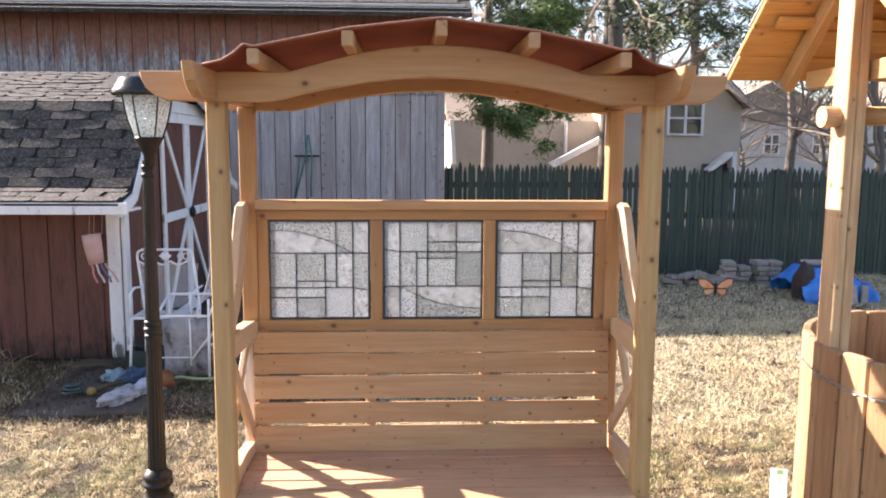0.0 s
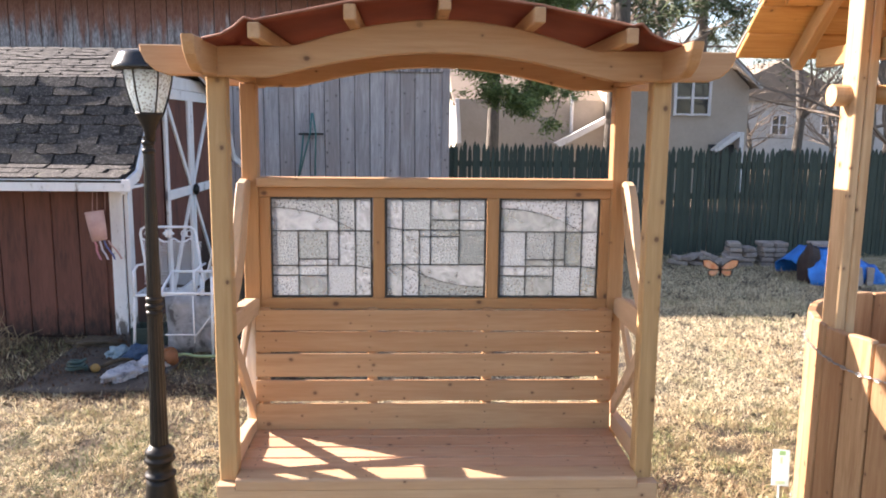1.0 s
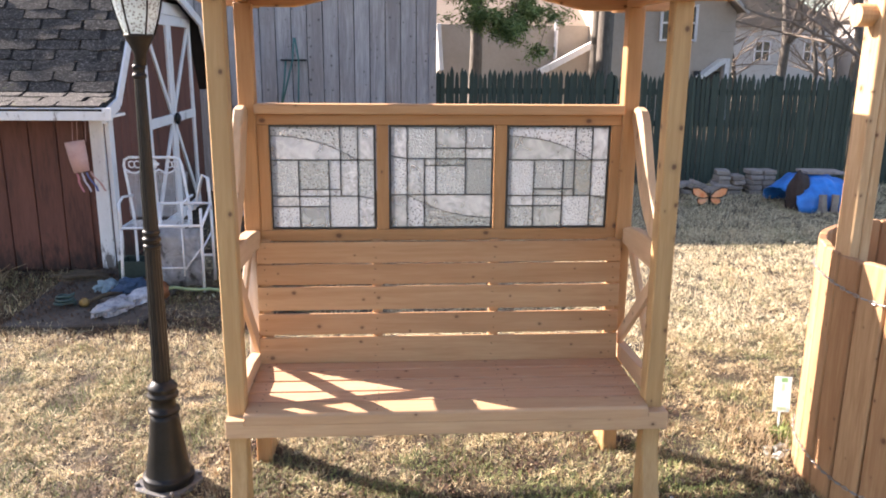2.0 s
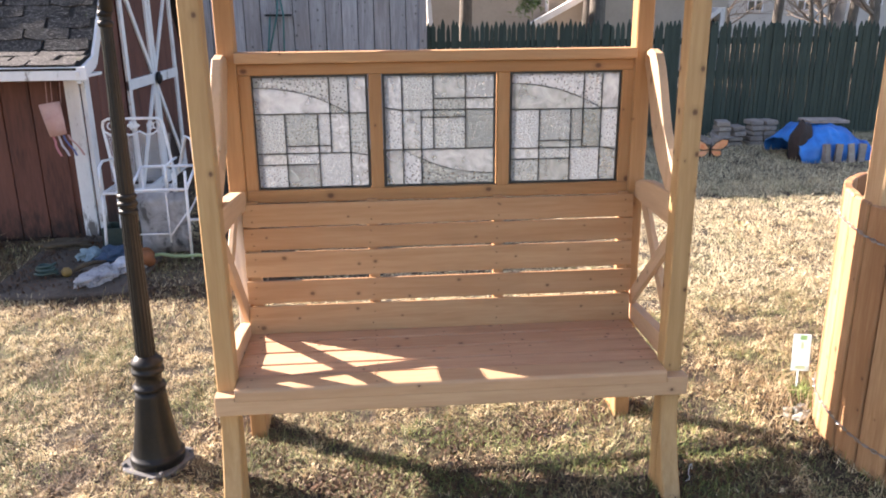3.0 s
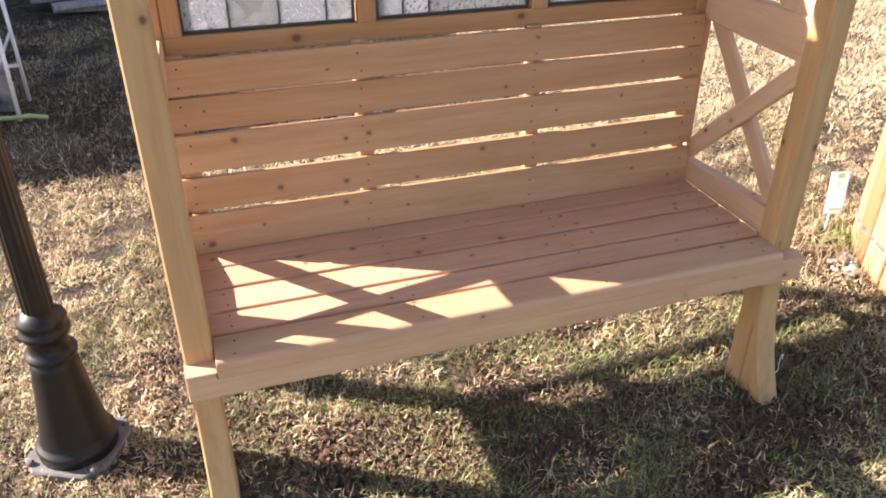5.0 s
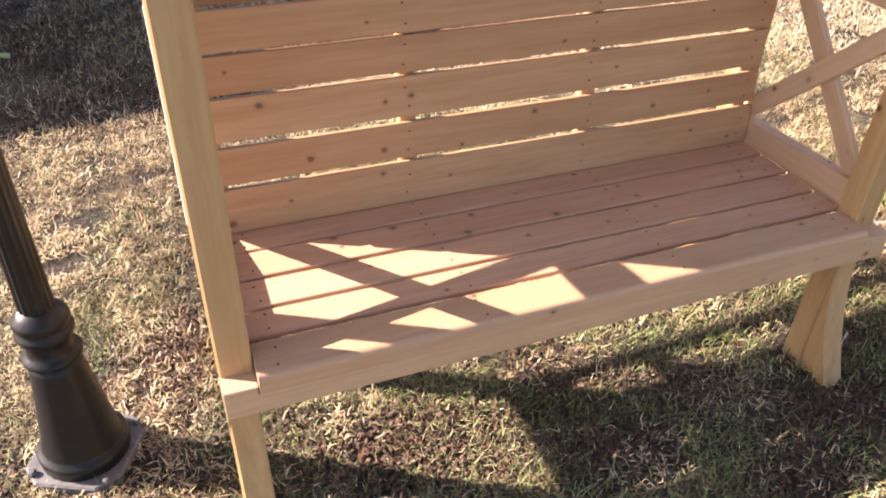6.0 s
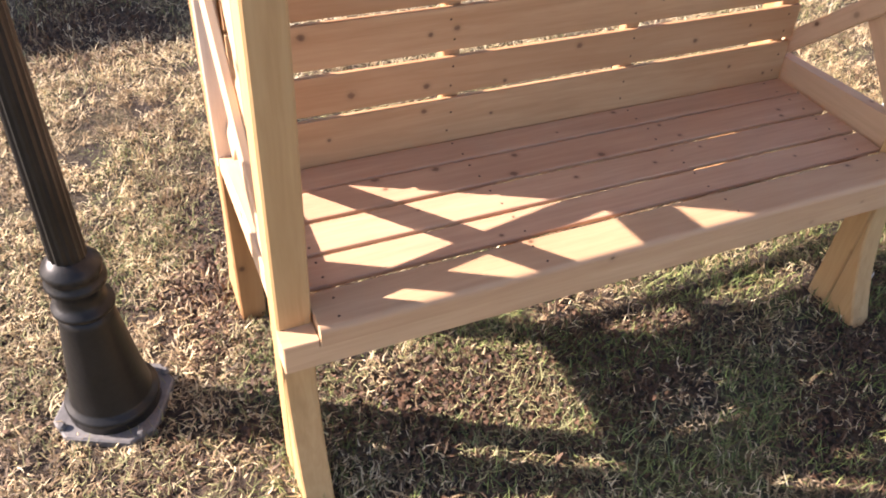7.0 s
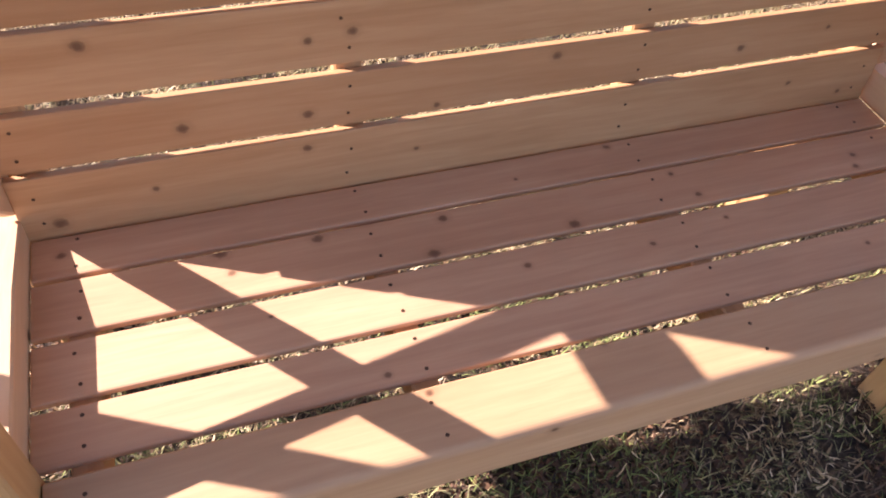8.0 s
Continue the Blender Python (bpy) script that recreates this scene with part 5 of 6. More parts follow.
def heap(name, label, at, sx, sy, sz, mat, seed, category, turn=0, rough=1.0):
    """A crumpled thing lying on the ground."""
    bm = bmesh.new()
    bmesh.ops.create_icosphere(bm, subdivisions=4, radius=1)
    for v in bm.verts:
        p = v.co.copy()
        n = noise.noise(p * 1.7 + Vector((seed, 0, 0))) * 0.5 + noise.noise(p * 4.5 + Vector((0, seed, 0))) * 0.28 + noise.noise(p * 9 + Vector((0, seed, 2))) * 0.10
        p *= 1 + n * rough
        v.co = (p.x * sx, p.y * sy, max(0.0, p.z * sz + sz * 0.35))
    me = bpy.data.meshes.new(name)
    bm.to_mesh(me)
    bm.free()
    me.shade_smooth()
    return single(name, me, mat, label, category, at, (0, 0, turn), kind="stuff" if category == "leaves" else "")


def yard_clutter():
    blue = mottled("faded_blue_cloth", [(0.3, (0.015, 0.035, 0.07)), (0.7, (0.055, 0.105, 0.18))], 14.0, 0.85, 5.0, 0.5)
    streaky = mottled("printed_plastic", [(0.36, (0.05, 0.09, 0.20)), (0.44, (0.40, 0.43, 0.48)), (0.7, (0.68, 0.69, 0.72))], 16.0, 0.45, 4.0, 0.5)
    icy = mottled("pale_blue_plastic", [(0.3, (0.09, 0.16, 0.20)), (0.7, (0.28, 0.38, 0.43))], 12.0, 0.45, 4.0, 0.5)
    pale = mottled("dirty_white_plastic", [(0.36, (0.07, 0.075, 0.09)), (0.47, (0.30, 0.31, 0.34)), (0.7, (0.50, 0.51, 0.54))], 10.0, 0.5, 5.0, 0.5)
    teal = mottled("teal_plastic", [(0.3, (0.014, 0.040, 0.042)), (0.7, (0.055, 0.105, 0.095))], 14.0, 0.5, 4.0, 0.3)
    dun = mottled("dun_leaves", [(0.3, (0.045, 0.034, 0.022)), (0.7, (0.13, 0.095, 0.058))], 20.0, 0.95, 5.0, 0.9)
    heap("crumpled_sheet", "crumpled dirty white plastic sack on the slab", (-1.86, 4.85, 0.03), 0.085, 0.17, 0.045, pale, 4, "sack", -20)
    heap("crumpled_sheet", "crumpled dirty white plastic sheet with blue print on the slab", (-1.74, 5.06, 0.03), 0.09, 0.13, 0.050, streaky, 9, "sheet", -30)
    heap("blue_bag", "dark blue cloth bag slumped on the slab", (-1.87, 5.28, 0.03), 0.11, 0.09, 0.060, blue, 5, "bag", 25)
    heap("blue_bag", "pale blue plastic bag slumped on the slab", (-2.05, 5.30, 0.03), 0.085, 0.07, 0.050, icy, 8, "bag", 10)
    heap("leaf_litter", "small pile of dun leaves and twigs", (-2.34, 5.62, 0.02), 0.20, 0.12, 0.035, dun, 13, "leaves")
    heap("leaf_litter", "pile of dun leaves and twigs beside the slab", (-1.30, 4.88, -0.012), 0.30, 0.24, 0.022, dun, 14, "leaves")
    coil = Soup()
    coil.tube([((0.055 + 0.012 * math.sin(2.3 * t)) * math.cos(t), (0.045 + 0.010 * math.sin(1.7 * t + 1)) * math.sin(t), 0.016 + 0.0035 * t) for t in [0.35 * i for i in range(56)]], 0.009, 7)
    single("rope_coil", coil.mesh("rope_coil", True), teal, "coil of teal plastic rope lying on the slab", "rope", (-2.19, 4.93, 0.03))
    knob = Soup()
    knob.lathe([(0.0, 0.0), (0.022, 0.004), (0.032, 0.02), (0.030, 0.04), (0.016, 0.054), (0.0, 0.058)], 12, cap=False)
    single("ochre_ball", knob.mesh("ochre_ball", True), mottled("ochre_plastic", [(0.3, (0.20, 0.12, 0.03)), (0.7, (0.34, 0.22, 0.07))], 12.0, 0.6), "small ochre plastic ball beside the rope coil", "ball", (-2.07, 4.93, 0.03))
    stick = Soup()
    stick.tube([(-2.05, 4.97, 0.05), (-1.99, 5.01, 0.075), (-1.95, 5.08, 0.07), (-1.90, 5.14, 0.05)], [0.012, 0.016, 0.014, 0.010], 7)
    single("mossy_stick", stick.mesh("mossy_stick", True), dun, "short mossy stick lying across the slab", "stick")
    box = thing("plastic_crate", "dark green plastic crate beside the shed corner", "crate", (-1.93, 5.66, 0.03))
    crate = mottled("dark_green_plastic", [(0.3, (0.016, 0.030, 0.024)), (0.7, (0.040, 0.062, 0.052))], 8.0, 0.5)
    for dx, dy, sx, sy in ((0, -0.09, 0.26, 0.012), (0, 0.09, 0.26, 0.012), (-0.124, 0, 0.012, 0.168), (0.124, 0, 0.012, 0.168)):
        part("side", board((sx, sy, 0.13), 0.003), crate, box, (-1.93 + dx, 5.66 + dy, 0.097), (0, 0, 0))
    part("bottom", board((0.234, 0.168, 0.010), 0.002), crate, box, (-1.93, 5.66, 0.038))
    pot = thing("terracotta_pot", "small orange terracotta pot tipped behind the lamp", "pot", (-1.60, 5.08, 0.03))
    clay = mottled("terracotta", [(0.3, (0.15, 0.055, 0.02)), (0.7, (0.25, 0.095, 0.035))], 10.0, 0.8)
    w = Soup()
    w.lathe([(0.034, 0), (0.050, 0.085), (0.050, 0.088), (0.044, 0.088), (0.030, 0.01)], 16)
    part("body", w.mesh("body", True), clay, pot, (-1.585, 5.03, 0.075), (78, 0, 215))
    w = Soup()
    w.lathe([(0.050, 0.078), (0.058, 0.080), (0.058, 0.104), (0.050, 0.105), (0.048, 0.080)], 16, cap=False)
    part("rim", w.mesh("rim", True), clay, pot, (-1.585, 5.03, 0.075), (78, 0, 215))
    s = Soup()
    s.tube([(-1.66 + 0.084 * k, 5.22 + 0.03 * math.sin(k), 0.05 + 0.01 * math.sin(k * 2)) for k in range(6)], 0.012, 8)
    single("garden_hose", s.mesh("garden_hose", True), mottled("pale_green_hose", [(0.3, (0.26, 0.34, 0.16)), (0.7, (0.40, 0.48, 0.26))], 20.0, 0.5), "pale green garden hose lying along the slab edge", "hose")
    # loose boards stacked beyond the cart
    for k in range(9):
        single("old_board", board((rnd.uniform(0.7, 1.1), 0.12, 0.035), 0.004), barn_wood, "weathered loose board in a stack by the barn", "board",
               (-0.95 + rnd.uniform(-.12, .12), 7.6 + 0.2 * (k % 3) + rnd.uniform(-.05, .05), 0.02 + 0.05 * (k // 3) + 0.001 * k), (rnd.uniform(-3, 3) * 0, 0, rnd.uniform(-25, 25)), "stacked boards")
    # hanging wind sock under the eave
    sock = thing("wind_sock", "faded pink cloth wind sock with ribbons under the eave", "wind sock", (-2.33, 5.62, 1.18))
    cloth = mottled("faded_pink_cloth", [(0.3, (0.50, 0.30, 0.27)), (0.7, (0.64, 0.42, 0.38))], 9.0, 0.9, 4.0, 0.3)
    s = Soup()
    s.lathe([(0.055, 0), (0.063, 0.10), (0.068, 0.22)], 14, cap=False)
    tube_ob = part("sock", s.mesh("sock", True), cloth, sock, (-2.30, 5.70, 0.80), (0, -8, 0))
    so = tube_ob.modifiers.new("thick", "SOLIDIFY")
    so.thickness = 0.003
    for k in range(3):
        a = 2.1 * k
        s = Soup()
        s.tube([(0, 0, 0.22), (0.01, 0, 0.38)], 0.002, 4)
        part("string", s.mesh("string"), cloth, sock, (-2.30 + 0.05 * math.cos(a), 5.70 + 0.05 * math.sin(a), 0.80))
    for k, colour in enumerate(((0.5, 0.2, 0.22), (0.55, 0.5, 0.55), (0.12, 0.14, 0.3), (0.5, 0.3, 0.28))):
        s = Soup()
        for j in range(5):
            x = 0.026 * j * (0.35 + 0.2 * k) + 0.006 * math.sin(j * 2 + k)
            s.v += [(x, 0, -0.036 * j), (x + 0.014, 0.004, -0.036 * j)]
        for j in range(4):
            s.f.append((2 * j, 2 * j + 1, 2 * j + 3, 2 * j + 2))
        m, t, b = shader("ribbon", 0.7, colour)
        rb = part("ribbon", s.mesh("ribbon"), m, sock, (-2.34 + 0.03 * k, 5.68 + 0.01 * k, 0.80))
        so = rb.modifiers.new("thick", "SOLIDIFY")
        so.thickness = 0.0015
    # teal rope on a black bracket of the barn wall
    rope = thing("hung_rope", "teal rope hung on a black wall bracket of the barn", "rope", (-1.2, 9.45, 1.56))
    part("bracket", board((0.30, 0.05, 0.022), 0.004), black_metal, rope, (-1.21, 9.485, 1.565), label="black bracket")
    teal_rope = mottled("teal_rope", [(0.3, (0.05, 0.15, 0.15)), (0.7, (0.1, 0.24, 0.23))], 40.0, 0.8)
    for pts in ([(-1.20, 9.49, 1.82), (-1.22, 9.46, 1.57), (-1.36, 9.48, 1.06)], [(-1.19, 9.49, 1.82), (-1.15, 9.46, 1.57), (-1.17, 9.48, 1.06)], [(-1.30, 9.47, 1.57), (-1.33, 9.48, 1.30), (-1.37, 9.48, 1.04)]):
        s = Soup()
        s.tube(pts, 0.011, 6)
        part("rope_strand", s.mesh("rope_strand", True), teal_rope, rope)


concrete_slab()
patio_chair()
wire_cart()
yard_clutter()

block = mottled("grey_tan_paver", [(0.3, (0.22, 0.18, 0.155)), (0.7, (0.46, 0.40, 0.35))], 9.0, 0.95, 6.0, 0.4, vary=0.4)


def paver(at, turn=(0, 0, 0), group="stacked pavers", size=(0.26, 0.20, 0.075)):
    single("paver", board(size, 0.008), block, "grey-tan concrete paver in a low stack", "paver", at, turn, group)


for k in range(9):
    paver((3.30 + 0.085 * k, 9.20 + rnd.uniform(-.08, .08), 0.04 + 0.04 * (k % 3)), (rnd.uniform(-16, 16), rnd.uniform(-14, 22), rnd.uniform(-40, 40)), size=(0.24, 0.17, 0.05))
for x, n in ((4.00, 5), (4.16, 4), (4.40, 5), (4.55, 5)):
    for j in range(n):
        paver((x + rnd.uniform(-.014, .014), 9.22 + rnd.uniform(-.02, .02), 0.030 + 0.062 * j), (0, rnd.uniform(-1.5, 1.5), rnd.uniform(-13, 13)), size=(0.15, 0.22, 0.054))


def butterfly():
    b = thing("butterfly_ornament", "orange and black painted garden butterfly ornament", "ornament", (3.52, 8.42, 0.0))
    orange = mottled("orange_enamel", [(0.3, (0.80, 0.16, 0.045)), (0.5, (0.90, 0.36, 0.16)), (0.7, (0.93, 0.58, 0.38))], 11.0, 0.4)
    dark, _, _ = shader("dark_enamel", 0.4, (0.03, 0.015, 0.01))
    for s in (-1, 1):
        up = [(0, 0.10), (0.05, 0.16), (0.13, 0.205), (0.20, 0.20), (0.19, 0.14), (0.14, 0.10), (0.05, 0.085)]
        low = [(0, 0.09), (0.06, 0.088), (0.125, 0.085), (0.13, 0.04), (0.09, 0.012), (0.04, 0.03)]
        for nm, o, y in (("upper_wing", up, 0.0), ("lower_wing", low, 0.006)):
            o = [(s * p * 1.06, q * 1.06) for p, q in o]
            if s < 0:
                o = o[::-1]
            part(nm, cutout(o, 0.006, "xz", 0.0), dark, b, (3.52, 8.42 + y, 0.0))
            cx, cz = sum(p for p, q in o) / len(o), sum(q for p, q in o) / len(o)
            part(nm + "_field", cutout([(cx + (p - cx) * 0.86, cz + (q - cz) * 0.84) for p, q in o], 0.005, "xz", 0.0), orange, b, (3.52, 8.414 + y, 0.0), label="orange wing field")
    s = Soup()
    s.tube([(0, -0.01, 0.03), (0, -0.012, 0.10), (0, -0.01, 0.18)], [0.006, 0.012, 0.006], 8)
    part("body", s.mesh("body", True), dark, b, (3.52, 8.41, 0.0))
    s = Soup()
    s.tube([(0, 0.008, 0), (0, 0.008, 0.12)], 0.004, 6)
    part("stake", s.mesh("stake"), black_metal, b, (3.52, 8.42, 0))


butterfly()


def tarp_pile():
    m, t, b = shader("blue_tarp", 0.38, (0.02, 0.20, 0.62))
    n = noise_tex(t, spot(t), 5.0, 5.0)
    t.links.new(ramp(t, n, [(0.3, (0.012, 0.11, 0.42)), (0.7, (0.03, 0.27, 0.78))]), b.inputs["Base Color"])
    bump(t, b, n, 0.8, 0.03)
    bm = bmesh.new()
    for j in range(25):
        for i in range(37):
            u, v = i / 36, j / 24
            x = -0.42 + 0.84 * u
            arc = math.sin(math.pi * min(1, max(0, v)))
            hgt = 0.38 * (1 - abs(2 * u - 0.86) ** 2.6 * 0.75) if u < 0.93 else 0.2
            p = Vector((x, 0.42 * math.cos(math.pi * v), max(0.0, hgt) * arc ** 0.6))
            p += Vector((0, 1, 0.4)) * 0.05 * noise.noise((x * 5, v * 5, 1)) + Vector((0.02, 0, 0.04)) * noise.noise((x * 13, v * 9, 4))
            p.z = max(p.z, 0.004)
            bm.verts.new(p)
    bm.verts.ensure_lookup_table()
    for j in range(24):
        for i in range(36):
            a = j * 37 + i
            bm.faces.new([bm.verts[k] for k in (a, a + 1, a + 38, a + 37)])
    me = bpy.data.meshes.new("tarp")
    bm.to_mesh(me)
    bm.free()
    me.shade_smooth()
    tarp = single("blue_tarp", me, m, "crumpled bright blue tarpaulin over a pile by the fence", "tarpaulin", (4.77, 8.42, 0))
    so = tarp.modifiers.new("thick", "SOLIDIFY")
    so.thickness = 0.006
    heap("leaf_bag", "dark brown bag bulging from under the tarpaulin", (4.44, 8.20, 0.0), 0.13, 0.13, 0.31, mottled("dark_brown_bag", [(0.3, (0.018, 0.010, 0.009)), (0.7, (0.055, 0.034, 0.028))], 14.0, 0.7, 5.0, 0.6), 21, "bag", 0, 0.35)
    for k, x in enumerate((4.60, 4.74, 4.88, 5.0)):
        single("brick", board((0.065, 0.095, 0.20), 0.005), block, "tan brick leaning upright against the tarpaulin", "brick", (x, 7.99, 0.103), (-10, rnd.uniform(-8, 8), rnd.uniform(-20, 20)), "bricks on the tarpaulin")
    single("flat_board", board((0.50, 0.22, 0.03), 0.005), block, "flat tan paver weighing down the tarpaulin", "paver", (4.79, 8.42, 0.395), (3, 2, 8))


tarp_pile()


def plant_tag():
    tag = thing("plant_tag", "white and green plastic plant tag on dry stems", "plant tag", (1.675, 3.11, 0.0))
    white, wt, wb = shader("white_card", 0.4, (0.80, 0.88, 0.89))
    thin = wt.nodes.new("ShaderNodeBsdfTranslucent")
    thin.inputs[0].default_value = (0.80, 0.93, 0.97, 1)
    both = wt.nodes.new("ShaderNodeMixShader")
    both.inputs[0].default_value = 0.75
    wt.links.new(wb.outputs[0], both.inputs[1])
    wt.links.new(thin.outputs[0], both.inputs[2])
    wt.links.new(both.outputs[0], wt.nodes["Material Output"].inputs[0])
    green, _, _ = shader("printed_green", 0.4, (0.28, 0.74, 0.40))
    pale, _, _ = shader("printed_pale_green", 0.4, (0.60, 0.90, 0.72))
    part("card", board((0.074, 0.002, 0.165), 0.0008), white, tag, (1.682, 3.11, 0.165), (-6, 0, -12))
    for dx, dz, w, h, m in ((0.006, 0.068, 0.026, 0.020, green), (0.002, 0.034, 0.010, 0.030, pale), (-0.002, -0.066, 0.040, 0.014, pale)):
        part("print", board((w, 0.0012, h), 0.0003), m, tag, (1.682 + dx, 3.1078 + dz * 0.105 - dx * 0.21, 0.165 + dz), (-6, 0, -12))
    s = Soup()
    s.tube([(0.01, 0.01, 0), (0.005, 0.006, 0.12)], 0.004, 6)
    part("stake", s.mesh("stake"), white, tag, (1.675, 3.11, 0))


plant_tag()


def wire_hook():
    s = Soup()
    s.tube([(0.0, 0, 0.0), (0.012, 0, 0.012), (0.028, 0.0, 0.006), (0.034, 0, 0.03), (0.020, 0, 0.055), (0.018, 0, 0.10), (0.022, 0, 0.14), (0.034, 0, 0.152), (0.044, 0, 0.14), (0.046, 0, 0.10)], 0.0032, 7)
    single("wire_hook", s.mesh("wire_hook", True), white_metal, "bent white wire hook standing by the bench leg", "hook", (0.935, 2.47, 0.0), (0, 0, 20)).scale = (0.5, 0.5, 0.42)


wire_hook()
pale_stone = mottled("pale_stone", [(0.3, (0.20, 0.20, 0.17)), (0.7, (0.40, 0.40, 0.36))], 16.0, 0.9, 5.0, 0.4)
for k, (x, y, r) in enumerate(((1.555, 2.835, 0.032), (1.60, 2.88, 0.022), (1.51, 2.87, 0.018), (1.57, 2.90, 0.026), (1.535, 2.915, 0.020), (1.61, 2.93, 0.024))):
    heap("pale_stone", "small pale stone in the grass by the tub", (x, y, 0.0), r, r * 0.8, r * 0.55, pale_stone, 31 + k, "stone", 40 * k)


# ---- grass ----
def straw_mat(name, stops, green, dull=0.85):
    m, t, b = shader(name, 0.7)
    ge = t.nodes.new("ShaderNodeNewGeometry")
    col = ramp(t, ge.outputs["Random Per Island"], stops)
    v = spot(t, (1, 1, 1), False)
    patch = noise_tex(t, v, 1.5, 4.0, 0.6)
    lot = maths(t, "ADD", patch, maths(t, "MULTIPLY", ge.outputs["Random Per Island"], 0.30))
    tuft_tone = maths(t, "ADD", maths(t, "MULTIPLY", noise_tex(t, v, 15.0, 3.0, 0.6), 0.55), maths(t, "MULTIPLY", noise_tex(t, v, 3.6, 3.0, 0.55), 0.45))
    col = blend(t, ramp(t, tuft_tone, [(0.43, (dull, dull, dull)), (0.51, (0, 0, 0))]), col, (0.19, 0.122, 0.062))
    col = blend(t, ramp(t, lot, [(0.80, (0, 0, 0)), (0.88, (0.7, 0.7, 0.7))]), col, green)
    t.links.new(col, b.inputs["Base Color"])
    tr = t.nodes.new("ShaderNodeBsdfTranslucent")
    t.links.new(col, tr.inputs[0])
    mix = t.nodes.new("ShaderNodeMixShader")
    mix.inputs[0].default_value = 0.28
    t.links.new(b.outputs[0], mix.inputs[1])
    t.links.new(tr.outputs[0], mix.inputs[2])
    t.links.new(mix.outputs[0], t.nodes["Material Output"].inputs[0])
    return m


def blades(name, label, mat, n, box, lo, hi, width, flat, seed, keep=None, quads=3, curl_range=(-1.7, 0.7), on_slab=False):
    """n curved, tapering blades scattered in the box x0, x1, y0, y1."""
    r = np.random.RandomState(seed)
    x = r.uniform(box[0], box[1], n)
    y = r.uniform(box[2], box[3], n)
    k = off_slab(x, y) | on_slab
    rim = np.minimum(np.minimum(x - box[0], box[1] - x), np.minimum(y - box[2], box[3] - y))
    k &= r.uniform(0, 1, n) < rim / 0.45
    if keep is not None:
        k &= keep(x, y, r)
    x, y = x[k], y[k]
    n = len(x)
    a = r.uniform(0, 2 * np.pi, n)
    ln = r.uniform(lo, hi, n)
    el = np.clip(r.normal(flat, 0.40, n), 0.02, 1.5)
    curl = r.uniform(*curl_range, n)
    turn = r.normal(0, 0.9, n)
    w = width * r.uniform(0.55, 1.35, n)
    base = 0.03 * (on_slab & ~off_slab(x, y)) - 0.004 - 0.038 * np.exp(-((x + 0.45) / 1.25) ** 2 - ((y - 3.05) / 0.75) ** 2) - 0.022 * np.exp(-((x - 0.55) / 0.6) ** 2 - ((y - 2.55) / 0.4) ** 2)
    p = np.stack([x, y, base + r.uniform(-0.003, 0.016, n)], 1)
    rows = []
    for i in range(quads + 1):
        side = np.stack([-np.sin(a), np.cos(a), 0 * a], 1) * (w * (1 - 0.85 * i / quads))[:, None] / 2
        rows += [p - side, p + side]
        step = np.stack([np.cos(a) * np.cos(el), np.sin(a) * np.cos(el), np.sin(el)], 1) * (ln / quads)[:, None]
        p = p + step
        p[:, 2] = np.maximum(p[:, 2], base + 0.002)
        el = el + curl / quads
        a = a + turn / quads
    m = 2 * (quads + 1)
    v = np.stack(rows, 1).reshape(-1, 3)
    first = np.arange(n)[:, None] * m
    f = np.concatenate([first + np.array([[2 * i, 2 * i + 1, 2 * i + 3, 2 * i + 2]]) for i in range(quads)], 1).reshape(-1, 4)
    me = bpy.data.meshes.new(name)
    me.vertices.add(len(v))
    me.vertices.foreach_set("co", v.astype(np.float32).ravel())
    me.loops.add(f.size)
    me.loops.foreach_set("vertex_index", f.astype(np.int32).ravel())
    me.polygons.add(len(f))
    me.polygons.foreach_set("loop_start", np.arange(0, f.size, 4, dtype=np.int32))
    me.polygons.foreach_set("loop_total", np.full(len(f), 4, dtype=np.int32))
    me.update(calc_edges=True)
    single(name, me, mat, label, "grass", kind="stuff")


def clumped(scale, level, soft, seed):
    """Keeps blades where a slow random field is high, so that they stand in patches."""
    r = np.random.RandomState(seed)
    waves = [(r.uniform(0, 6.28), r.uniform(0.6, 1.8) * scale, r.uniform(0, 6.28)) for _ in range(9)]

    def keep(x, y, rs):
        s = sum(np.sin((np.cos(a) * x + np.sin(a) * y) * k * 2 * np.pi + p) for a, k, p in waves) / 3.0
        return s + rs.normal(0, soft, len(x)) > level
    return keep


def off_slab(x, y):
    return ~((x > -2.42) & (x < -1.62) & (y > 4.62) & (y < 5.86)) & ~((x < -2.15) & (y > 5.85)) & ((x - 2.181) ** 2 + (y - 2.605) ** 2 > 0.375) & ((x + 0.972) ** 2 + (y - 2.808) ** 2 > 0.0105)


STRAW = [(0.0, (0.16, 0.105, 0.052)), (0.25, (0.45, 0.32, 0.175)), (0.5, (0.76, 0.60, 0.345)), (0.8, (0.90, 0.79, 0.53)), (1.0, (0.46, 0.35, 0.20))]
straw = straw_mat("straw_blades", STRAW, (0.27, 0.30, 0.10))
PALE = [(0.0, (0.44, 0.325, 0.19)), (0.25, (0.68, 0.545, 0.345)), (0.6, (0.89, 0.78, 0.52)), (1.0, (0.93, 0.84, 0.59))]
pale_straw = straw_mat("pale_straw_blades", PALE, (0.36, 0.36, 0.15), 0.28)
shoots = leafage("green_shoots", (0.060, 0.085, 0.024), (0.23, 0.27, 0.082))
fresh_shoots = leafage("fresh_shoots", (0.075, 0.115, 0.028), (0.30, 0.37, 0.11))
litter = leafage("brown_leaf_bits", (0.024, 0.014, 0.009), (0.15, 0.080, 0.042))
TEXT = "matted dormant grass, straw-coloured with green shoots"
